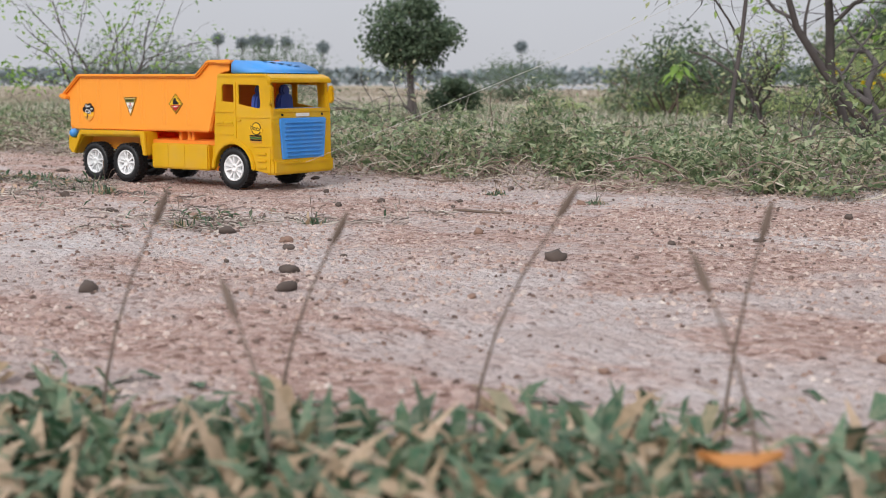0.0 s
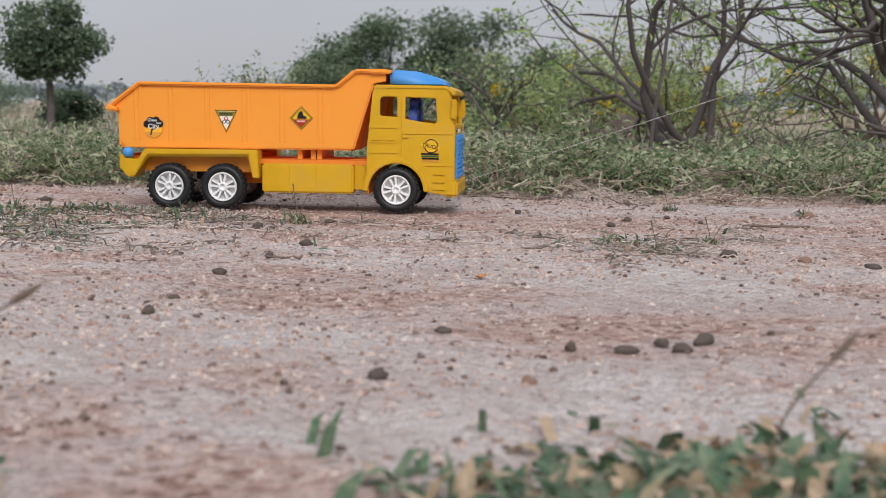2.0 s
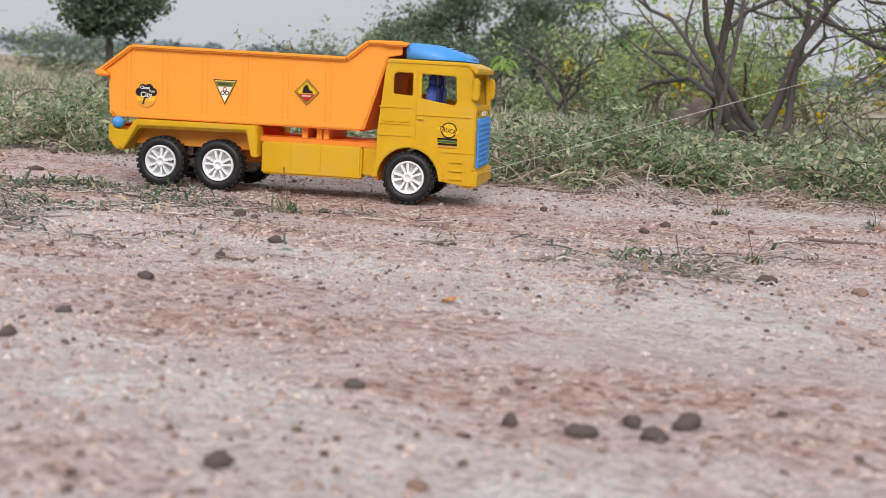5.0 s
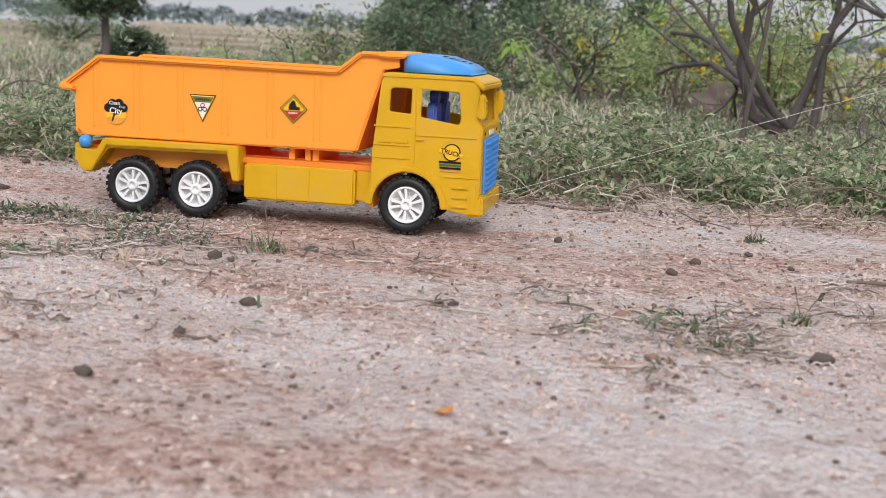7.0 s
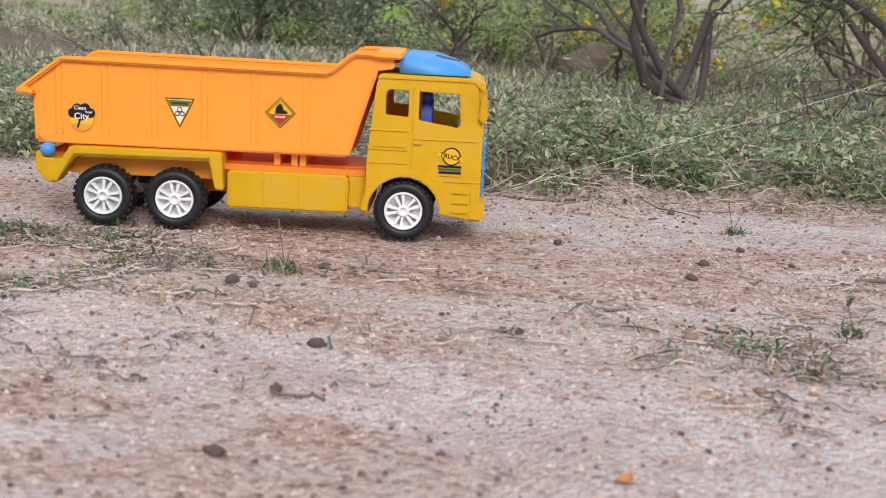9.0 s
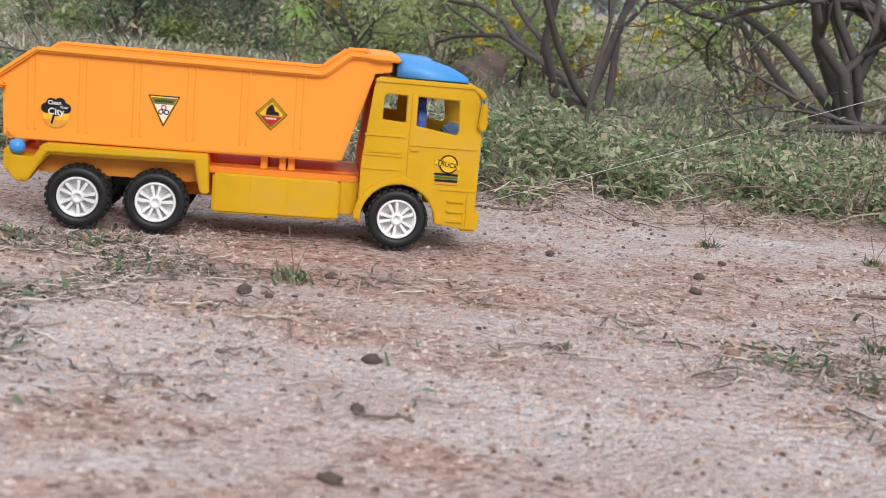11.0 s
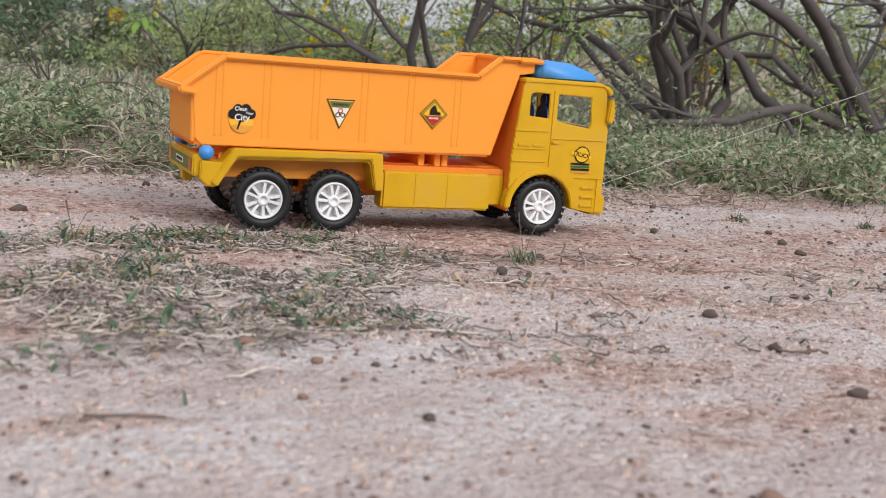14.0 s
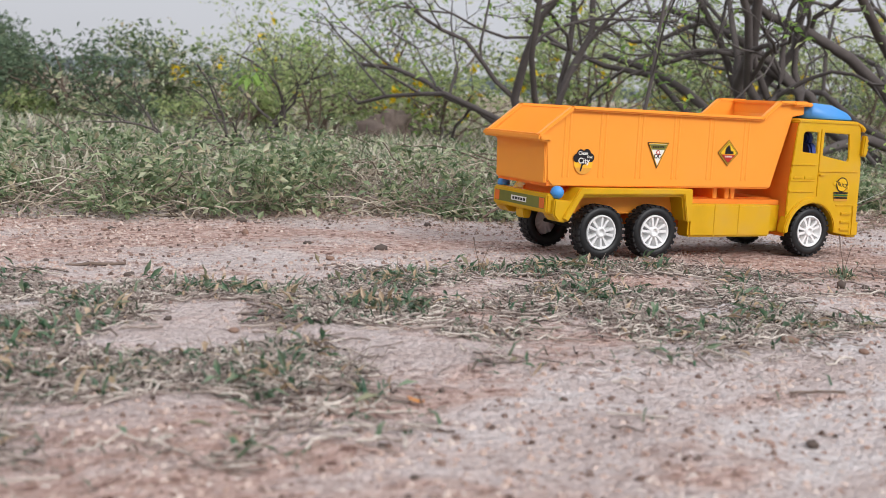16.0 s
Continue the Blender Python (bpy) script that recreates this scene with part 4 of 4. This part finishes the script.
gl = np.random.default_rng(123)
for i in range(30):
    x, y = gl.uniform(-3.2, 1.2), gl.uniform(2.2, 6.5)
    h = gl.uniform(0.055, 0.11)
    bush(x, y, 300 + i, fan(8, 340 + i, -1.0, 1.0, (0.3, 1.0)), h * 0.7, 0.0022, 2, 700, 0.016, (HERB, GRASS, SCRUB)[i % 3], "low dry-leaved scrub in the meadow", kink=0.25, bark=TWIG)
for i, (x, y, h) in enumerate(((-0.50, 2.75, 0.32), (-0.22, 2.55, 0.31), (0.06, 2.75, 0.32), (-0.76, 3.1, 0.29))):
    bush(x, y, 380 + i, fan(10, 390 + i, -0.8, 0.8, (0.4, 1.2)), h * 0.6, 0.005, 2, 2600, 0.022, DARKLEAF if i < 2 else HERB, "dense dark green scrub bush at the meadow", kink=0.18, bark=TWIG)

# weathered mound of earth among the scrub
bm = bmesh.new()
bmesh.ops.create_icosphere(bm, subdivisions=4, radius=1)
for v in bm.verts:
    k = 1 + 0.42 * noise.noise(v.co * 1.9) + 0.26 * noise.noise(v.co * 5.0) + 0.16 * noise.noise(v.co * 11.0)
    v.co = Vector((v.co.x * 0.075, v.co.y * 0.065, v.co.z * 0.070)) * k
for f in bm.faces:
    f.smooth = True
mound = part("earth_mound", bm, islands("mound_earth", [(0.0, (0.20, 0.155, 0.135)), (1.0, (0.38, 0.30, 0.27))], 0.95, 0.1))
mound.location = (0.50, 1.90, hills(0.50, 1.90))
tagged(mound, "weathered reddish grey mound of earth", "earth mound")

# seedling with drooping leaves
sd = tagged(new("seedling"), "young seedling with drooping bright leaves", "plant")
sd.location = (0.02, 1.60, hills(0.02, 1.60))
raw("stem", *tube([(0, 0, 0), (0.004, 0, 0.05), (0.0, 0.003, 0.10), (0.006, 0, 0.155)], [0.0022, 0.002, 0.0016, 0.001], 5), TWIG, sd)
for k in range(11):
    a, z = k * 2.4, 0.155 - 0.006 * (k % 5) - 0.012 * (k // 5)
    c, s = math.cos(a), math.sin(a)
    rows = [(0.0, 0.0, 0.001), (0.016, 0.004, 0.006), (0.034, -0.006, 0.008), (0.052, -0.026, 0.0)]
    vs = [(0.004 + r * c - w * s * e_, r * s + w * c * e_, z + dz + (0.002 if e_ else 0)) for r, dz, w in rows for e_ in (-1, 0, 1)]
    raw("leaf", vs, [(3 * i + j, 3 * i + j + 1, 3 * i + j + 4, 3 * i + j + 3) for i in range(3) for j in range(2)], BRIGHTLEAF, sd)


# --- trees shrunk and set near to fit the camera's view, and far palms
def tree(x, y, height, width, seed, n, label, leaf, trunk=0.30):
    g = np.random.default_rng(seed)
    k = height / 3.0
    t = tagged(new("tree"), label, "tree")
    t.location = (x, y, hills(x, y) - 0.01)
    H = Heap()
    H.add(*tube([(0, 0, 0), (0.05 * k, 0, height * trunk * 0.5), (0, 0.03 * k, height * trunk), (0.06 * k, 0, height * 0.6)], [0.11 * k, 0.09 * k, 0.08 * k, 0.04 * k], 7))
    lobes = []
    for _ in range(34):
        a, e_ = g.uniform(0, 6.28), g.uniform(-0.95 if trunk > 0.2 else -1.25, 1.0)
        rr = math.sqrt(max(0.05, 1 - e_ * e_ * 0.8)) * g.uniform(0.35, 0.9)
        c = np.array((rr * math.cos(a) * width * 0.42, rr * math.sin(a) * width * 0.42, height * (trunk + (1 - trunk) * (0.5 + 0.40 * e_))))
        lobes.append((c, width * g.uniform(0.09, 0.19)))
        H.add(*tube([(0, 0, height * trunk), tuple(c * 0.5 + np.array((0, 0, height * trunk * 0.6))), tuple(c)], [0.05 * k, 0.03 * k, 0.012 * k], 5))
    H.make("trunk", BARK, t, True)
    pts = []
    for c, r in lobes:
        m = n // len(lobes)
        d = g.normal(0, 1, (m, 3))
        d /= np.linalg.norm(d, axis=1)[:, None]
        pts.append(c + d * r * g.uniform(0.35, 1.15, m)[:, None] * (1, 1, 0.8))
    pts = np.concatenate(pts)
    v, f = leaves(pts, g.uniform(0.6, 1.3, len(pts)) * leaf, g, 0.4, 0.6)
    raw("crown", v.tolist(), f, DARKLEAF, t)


# miniature trees and shrubs a few metres off, positioned for the camera's view
tree(-1.30, 2.30, 0.42, 0.44, 201, 9000, "scaled-down round dark green tree set near in the meadow", 0.017, 0.42)
for k, (x, y, h, w) in enumerate(((-1.75, 9.2, 0.58, 0.95), (-1.2, 8.8, 0.84, 1.15), (-0.5, 9.3, 0.98, 1.35), (0.25, 9.2, 0.62, 1.0))):
    tree(x, y, h, w, 210 + k, 9000, "scaled-down dense dark green tree across the meadow", 0.042, 0.07)
for k, (x, y, h, w) in enumerate(((-1.42, 2.75, 0.14, 0.26), (-6.2, 7.0, 0.50, 1.5), (-8.3, 7.4, 0.62, 1.9), (-4.6, 8.6, 0.36, 1.3))):
    tree(x, y, h, w, 230 + k, 5000, "low dark green shrub across the meadow", 0.012 + 0.028 * h, 0.07)


def palm(az, dist, height, seed):
    g = np.random.default_rng(seed)
    x, y = 0.6 - dist * math.sin(radians(az)), -1.3 + dist * math.cos(radians(az))
    t = tagged(new("palm_tree"), "distant slender palm tree with round crown", "palm tree", "palms on the horizon")
    t.location = (x, y, 0)
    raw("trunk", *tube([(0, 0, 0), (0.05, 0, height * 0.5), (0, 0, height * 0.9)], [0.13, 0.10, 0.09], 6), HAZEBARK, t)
    d = g.normal(0, 1, (500, 3))
    d /= np.linalg.norm(d, axis=1)[:, None]
    pts = d * g.uniform(0.2, 0.75, 500)[:, None] + (0, 0, height * 0.93)
    v, f = leaves(pts, g.uniform(0.3, 0.6, 500), g, 0.3, 0.3)
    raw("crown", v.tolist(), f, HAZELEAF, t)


# palm bark greyed to paint in distance haze
HAZEBARK = plain("haze_tinted_bark", (0.17, 0.17, 0.17), 0.9)
for k, (az, h) in enumerate(((44.6, 6.0), (43.5, 5.7), (43.0, 6.3), (42.7, 5.7), (42.3, 5.9), (41.5, 6.1), (39.8, 5.0), (30.6, 5.3))):
    palm(az, 150 + 6 * (k % 3), h, 300 + k)
# strip of pale lake before the far shore
lake = [(r * -math.sin(radians(a)), r * math.cos(radians(a)), 0.012) for r, seq in ((34, range(25, 36)), (150, range(37, 23, -1))) for a in seq]
tagged(raw("lake", lake, [tuple(range(len(lake)))], WATER), "pale still lake before the far shore", "lake", "", "structure")
# woods along the horizon, with distance haze painted into the leaf colour
g3 = np.random.default_rng(9)
pts = []
for az in np.arange(-60, 75, 0.22):
    d = g3.uniform(205, 235)
    top = 2.6 + 1.9 * noise.noise(Vector((az * 0.22, 1, 0))) + 1.0 * noise.noise(Vector((az * 0.9, 5, 0)))
    for _ in range(26):
        a = radians(az + g3.uniform(-0.15, 0.15))
        pts.append((-d * math.sin(a), d * math.cos(a), max(0.1, top * math.sqrt(g3.uniform(0, 1)))))
pts = np.array(pts)
vv, ff = leaves(pts, g3.uniform(0.7, 1.5, len(pts)), g3, 0.2, 0.8)
tagged(raw("far_woods", vv.tolist(), ff, HAZELEAF), "grey-green woods along the horizon, tinted for haze", "woods", "", "stuff")

# ---------------------------------------------------------------- foreground lawn and seed stalks
LINE = [(1.17, -0.80), (1.06, -0.88), (0.92, -0.94), (0.80, -0.985), (0.66, -1.01), (0.50, -1.06), (0.36, -1.105), (0.27, -1.145)]
g4 = np.random.default_rng(21)


def along(n, wide):
    out = []
    for _ in range(n):
        k = g4.choice((0, 1, 2, 3, 4, 4, 5, 6))
        t = g4.random()
        (xa, ya), (xb, yb) = LINE[k], LINE[k + 1]
        out.append((xa + (xb - xa) * t + g4.normal(0, wide * 0.6), ya + (yb - ya) * t + g4.normal(0, wide)))
    return np.array(out)


q = np.concatenate([along(10500, 0.042), np.stack([g4.normal(0.04, 0.035, 900), g4.normal(-1.10, 0.016, 900)], 1)])
q = np.array([p for p in q if noise.noise(Vector((p[0] * 14, p[1] * 14, 3))) > -0.28])
vv, ff = blades(on_ground(q[:, 0], q[:, 1]), g4.uniform(0.014, 0.036, len(q)) * np.where(q[:, 0] < 0.58, 0.7, 1.0), g4.uniform(0.003, 0.0095, len(q)), 1.3, g4)
tagged(raw("foreground_grass", vv.tolist(), ff, LAWN), "low broad-bladed green grass with dry blades", "grass", "", "stuff")
for x, y, h, tilt in ((1.01, -0.84, 0.088, 0.35), (0.93, -0.86, 0.075, 0.30), (1.09, -0.79, 0.080, 0.12), (0.87, -0.90, 0.085, 0.30), (0.80, -0.94, 0.082, 0.42), (0.72, -0.97, 0.070, 0.25), (1.13, -0.86, 0.070, -0.3), (0.98, -0.92, 0.055, -0.35), (0.66, -1.00, 0.070, 0.40), (0.40, -1.045, 0.040, 0.5), (0.50, -0.99, 0.062, 0.45), (0.56, -0.98, 0.066, 0.35), (0.07, -1.03, 0.050, 0.9)):
    s_ = tagged(new("seed_stalk"), "thin brown grass stalk with a seed head", "grass stalk", "seed stalks in the foreground")
    s_.location = (x, y, hills(x, y) - 0.002)
    pts = [(tilt * h * t * t, 0.1 * h * t, h * t) for t in (0, 0.25, 0.5, 0.75, 1.0)]
    raw("stalk", *tube(pts, [0.0009, 0.0008, 0.0007, 0.0006, 0.0005], 5), TWIG, s_)
    d = Vector(pts[-1]) - Vector(pts[-2])
    hv, hf = tube([Vector(pts[-1]) + d.normalized() * k * 0.0032 for k in range(6)], [0.0005, 0.0014, 0.0017, 0.0015, 0.0011, 0.0003], 6)
    raw("seed_head", hv, hf, TWIG, s_)


def flat_leaf(x, y, size, turn, lift):
    rows = [(-0.5, 0.02, 0.10), (-0.2, 0.26, 0.0), (0.15, 0.30, 0.02), (0.5, 0.02, 0.16)]
    vs = [((u * math.cos(turn) - w * e_ * math.sin(turn)) * size, (u * math.sin(turn) + w * e_ * math.cos(turn)) * size, (dz + 0.10 * abs(e_)) * size) for u, w, dz in rows for e_ in (-1, 0, 1)]
    o = raw("dead_leaf", vs, [(3 * i + j, 3 * i + j + 1, 3 * i + j + 4, 3 * i + j + 3) for i in range(3) for j in range(2)], DEADLEAF)
    o.location = (x, y, hills(x, y) + lift)
    tagged(o, "curled orange-brown dead leaf on the ground", "dead leaf", "dead leaves")


flat_leaf(1.125, -0.865, 0.026, 0.4, 0.018)
flat_leaf(0.44, -1.06, 0.017, 1.2, 0.012)
flat_leaf(0.27, -0.60, 0.012, 0.9, 0.001)
flat_leaf(-0.55, -0.52, 0.010, 2.2, 0.001)

# ---------------------------------------------------------------- trodden grass on the track
g5 = np.random.default_rng(33)
q = []
while len(q) < 26000:
    x, y = g5.uniform(-0.95, 0.55), g5.uniform(-0.60, -0.085)
    band = 1 / (1 + math.exp((abs(y + 0.275 + 0.04 * math.sin(x * 6)) - (0.195 if x < -0.2 else 0.17)) / 0.025))
    dens = band * (1.0 if x < -0.17 else max(0.03, 1.0 - 5.0 * (x + 0.17)))
    if x > 0.30:
        dens = max(dens, 0.22 * math.exp(-((y + 0.37) / 0.05) ** 2))
    if noise.noise(Vector((x * 9, y * 13, 11))) + 0.16 > 0.75 * g5.random() and g5.random() < dens:
        q.append((x, y))
q = np.array(q)
vv, ff = blades(on_ground(q[:, 0], q[:, 1]), g5.uniform(0.006, 0.024, len(q)), g5.uniform(0.0008, 0.0022, len(q)), 1.7, g5)
tagged(raw("trodden_grass", vv.tolist(), ff, DRYGRASS), "flattened dry and green grass patches", "grass", "", "stuff")


qq = q[g5.integers(0, len(q), 6500)]
qq = np.array([p for p in qq if noise.noise(Vector((p[0] * 22, p[1] * 26, 4))) > (0.02 if p[0] < -0.1 else 0.22)]) + g5.normal(0, 0.004, (1, 2))
vv, ff = blades(on_ground(qq[:, 0], qq[:, 1]), g5.uniform(0.010, 0.024, len(qq)), g5.uniform(0.002, 0.0042, len(qq)), 1.45, g5)
tagged(raw("trodden_green_grass", vv.tolist(), ff, LAWN), "low dark green grass blades in trodden patches", "grass", "", "stuff")
H = Heap()
# dry straw tones; the darkest ones paint in shade between the bits
BITS = islands("dry_grass_bits", [(0.0, (0.07, 0.05, 0.045)), (0.3, (0.20, 0.15, 0.13)), (0.6, (0.40, 0.33, 0.29)), (1.0, (0.66, 0.59, 0.52))], 0.8, 0.2)
lq = q[g5.integers(0, len(q), 5200)]
lq = np.array([p for p in lq if noise.noise(Vector((p[0] * 17, p[1] * 20, 9))) > (0.10 if p[0] < -0.1 else 0.26)])
lp = on_ground(lq[:, 0], lq[:, 1])
lp[:, 2] += g5.uniform(0.003, 0.009, len(lp))
vv, ff = leaves(lp, g5.uniform(0.007, 0.016, len(lp)), g5, 1.0, 0.28)
tagged(raw("trodden_green_leaves", vv.tolist(), ff, LAWN), "small narrow green leaves in trodden patches", "grass", "", "stuff")
for i in g5.integers(0, len(q), 8000):
    x, y = q[i] + g5.normal(0, 0.012, 2)
    L, a = g5.uniform(0.008, 0.034), g5.normal(0, 0.8)
    pts = []
    for k in range(5):
        u, b_ = (k / 4 - 0.5) * L, g5.normal(0, 0.0015)
        px, py = x + u * math.cos(a), y + u * math.sin(a) + b_
        pts.append((px, py, hills(px, py) + 0.0012 + abs(g5.normal(0, 0.0015))))
    H.add(*tube(pts, [g5.uniform(0.0004, 0.0008)] * 5, 4))
tagged(H.make("trodden_straw", BITS), "flattened dry straw bits on the dirt", "straw", "", "stuff")


def tuft(x, y, n, h, seed):
    g = np.random.default_rng(seed)
    p = np.stack([g.normal(0, h * 0.35, n), g.normal(0, h * 0.35, n), np.zeros(n)], 1)
    v, f = blades(p, g.uniform(0.4, 1.1, n) * h, g.uniform(0.0012, 0.0026, n), 0.75, g)
    t = tagged(new("grass_tuft"), "small green grass tuft in the dirt", "grass tuft", "grass tufts on the track")
    t.location = (x, y, hills(x, y) - 0.001)
    raw("tuft", v.tolist(), f, LAWN, t)
    for k in range(2):
        raw("stalk", *tube([(0, 0, 0), (0.005 * (k - 0.3), 0, h * 0.8), (0.014 * (k - 0.3), 0.002, h * 1.5), (0.020 * (k - 0.3), 0.003, h * (2.1 - 0.5 * k))], [0.0005, 0.0004, 0.0004, 0.0008], 4), TWIG, t)


tuft(0.05, -0.205, 70, 0.020, 1)
tuft(0.41, -0.42, 60, 0.014, 2)
tuft(0.47, -0.30, 80, 0.013, 3)
tuft(-0.72, -0.16, 60, 0.02, 5)
tuft(0.46, 0.06, 70, 0.016, 6)
tuft(0.62, 0.02, 60, 0.014, 7)
tuft(-0.30, -0.12, 50, 0.016, 8)

# ---------------------------------------------------------------- sticks, pebbles and grit
def stick(x, y, L, turn, r, seed):
    g = np.random.default_rng(seed)
    pts = []
    for k in range(6):
        u = (k / 5 - 0.5) * L
        pts.append((u * math.cos(turn) + g.normal(0, 0.0012), u * math.sin(turn) + g.normal(0, 0.0012), r * 0.8 + abs(g.normal(0, 0.0006))))
    o = raw("stick", *tube(pts, [r * g.uniform(0.8, 1.1) for _ in pts], 7), TWIG, None, True)
    o.location = (x, y, hills(x, y))
    tagged(o, "dry dark stick lying on the dirt", "stick", "sticks on the ground")


for k, a in enumerate(((-0.175, -0.115, 0.085, 0.02, 0.0028), (0.56, -0.13, 0.07, 0.05, 0.0016), (0.33, 0.27, 0.06, 0.2, 0.002), (0.75, 0.26, 0.08, -0.25, 0.0024), (-0.62, -0.04, 0.05, 0.1, 0.0015), (0.10, -0.50, 0.03, -0.2, 0.0010), (-0.33, -0.57, 0.035, -0.25, 0.0008), (0.95, 0.16, 0.07, 0.3, 0.002))):
    stick(*a, 400 + k)


def pebble(x, y, s, seed, material):
    g = np.random.default_rng(seed)
    bm = bmesh.new()
    bmesh.ops.create_icosphere(bm, subdivisions=2, radius=1)
    sh = g.uniform(0.6, 1.2, 3)
    sh[2] *= 0.62
    for v in bm.verts:
        k = 1 + 0.42 * noise.noise(v.co * 1.6 + Vector((seed * 3.1, 0, 0))) + 0.24 * noise.noise(v.co * 3.6 + Vector((0, seed * 1.7, 0)))
        v.co = Vector((v.co.x * sh[0], v.co.y * sh[1], v.co.z * sh[2])) * k * s
    for f in bm.faces:
        f.smooth = True
    o = part("pebble", bm, material)
    o.location = (x, y, hills(x, y) + s * sh[2] * 0.45)
    o.rotation_euler = (0, 0, g.uniform(0, 6.28))
    tagged(o, "rounded dark brown pebble on the sandy dirt" if material == STONE else "rough reddish clod of earth on the dirt", "pebble", "pebbles on the track")


CLOD = plain("reddish_clod", (0.26, 0.165, 0.125), 0.95)
g6 = np.random.default_rng(55)
k = 0
while k < 230:
    x, y = g6.uniform(-1.0, 1.2), g6.uniform(-1.0, 0.30)
    if abs(x) < 0.24 and -0.11 < y < 0.09:
        continue
    pebble(x, y, 0.0018 + 0.0050 * g6.random() ** 3, 500 + k, STONE if g6.random() < 0.6 else CLOD)
    k += 1
for k, (x, y, s) in enumerate(((0.333, -0.822, 0.0050), (0.362, -0.830, 0.0064), (0.382, -0.812, 0.0046), (0.404, -0.816, 0.0072), (0.391, -0.834, 0.0058), (0.262, -0.800, 0.0042), (0.72, -0.62, 0.0080), (0.62, -0.70, 0.0085), (0.80, -0.40, 0.0085), (0.47, -0.42, 0.0085), (0.58, -0.46, 0.0070), (0.10, -0.40, 0.0065), (-0.33, 0.03, 0.0085), (-0.40, 0.05, 0.0060), (0.66, -0.55, 0.0080))):
    pebble(x, y, s, 900 + k, STONE)
gc = np.random.default_rng(67)
H = Heap()
for _ in range(12000):
    x, y = gc.uniform(-1.0, 1.15), gc.uniform(-1.05, 0.36)
    if (abs(x) < 0.23 and -0.10 < y < 0.09) or noise.noise(Vector((x * 4.2, y * 6.0, 15))) < gc.normal(-0.08, 0.2):
        continue
    r, z = gc.uniform(0.0008, 0.0026), hills(x, y)
    ring = [(x + r * gc.uniform(0.7, 1.2) * math.cos(a), y + r * gc.uniform(0.7, 1.2) * math.sin(a)) for a in (0, 1.05, 2.1, 3.14, 4.2, 5.25)]
    low = [(u, v, z - 0.0008) for u, v in ring]
    high = [(x + (u - x) * 0.68, y + (v - y) * 0.68, z + r * gc.uniform(0.45, 0.85)) for u, v in ring]
    H.add(low + high + [(x, y, z + r * 0.85)], [(i, (i + 1) % 6, 6 + (i + 1) % 6, 6 + i) for i in range(6)] + [(6 + i, 6 + (i + 1) % 6, 12) for i in range(6)])
CRUMB = islands("earth_crumbs", [(0.0, (0.07, 0.05, 0.045)), (0.35, (0.20, 0.13, 0.105)), (0.7, (0.43, 0.295, 0.245)), (1.0, (0.56, 0.43, 0.37))], 0.95, 0.08)
tagged(H.make("earth_crumbs", CRUMB), "small reddish brown crumbs of earth", "crumbs", "", "stuff")
gr_ = np.random.default_rng(66)
n = 125000
gxy = np.stack([gr_.uniform(-1.1, 1.25, n), gr_.uniform(-1.08, 0.42, n)], 1)
keep = np.array([noise.noise(Vector((p[0] * 3.6, p[1] * 3.6, 21))) + 0.5 * noise.noise(Vector((p[0] * 13, p[1] * 13, 2))) > gr_.normal(-0.05, 0.25) for p in gxy])
gxy = gxy[keep]
n = len(gxy)
gp = on_ground(gxy[:, 0], gxy[:, 1])
gs = 0.0005 + 0.0023 * gr_.random(n) ** 2.8
ov = np.array([(1, 0, 0), (0, 1, 0), (-1, 0, 0), (0, -1, 0), (0, 0, 1), (0, 0, -1)], float)
sh = gr_.uniform(0.6, 1.4, (n, 6, 1))
rot = gr_.uniform(0, 6.28, n)
cz, sz = np.cos(rot)[:, None], np.sin(rot)[:, None]
vx = ov[None] * sh
vx = np.stack([vx[..., 0] * cz - vx[..., 1] * sz, vx[..., 0] * sz + vx[..., 1] * cz, vx[..., 2] * 0.75], 2)
vx = vx * gs[:, None, None] + gp[:, None, :] + (0, 0, 0.002)
k = (np.arange(n) * 6)[:, None, None]
of = np.array([(0, 1, 4), (1, 2, 4), (2, 3, 4), (3, 0, 4), (1, 0, 5), (2, 1, 5), (3, 2, 5), (0, 3, 5)])[None]
tagged(raw("grit", vx.reshape(-1, 3).tolist(), (k + of).reshape(-1, 3).tolist(), GRIT), "loose reddish grit and coarse sand grains", "grit", "", "stuff")
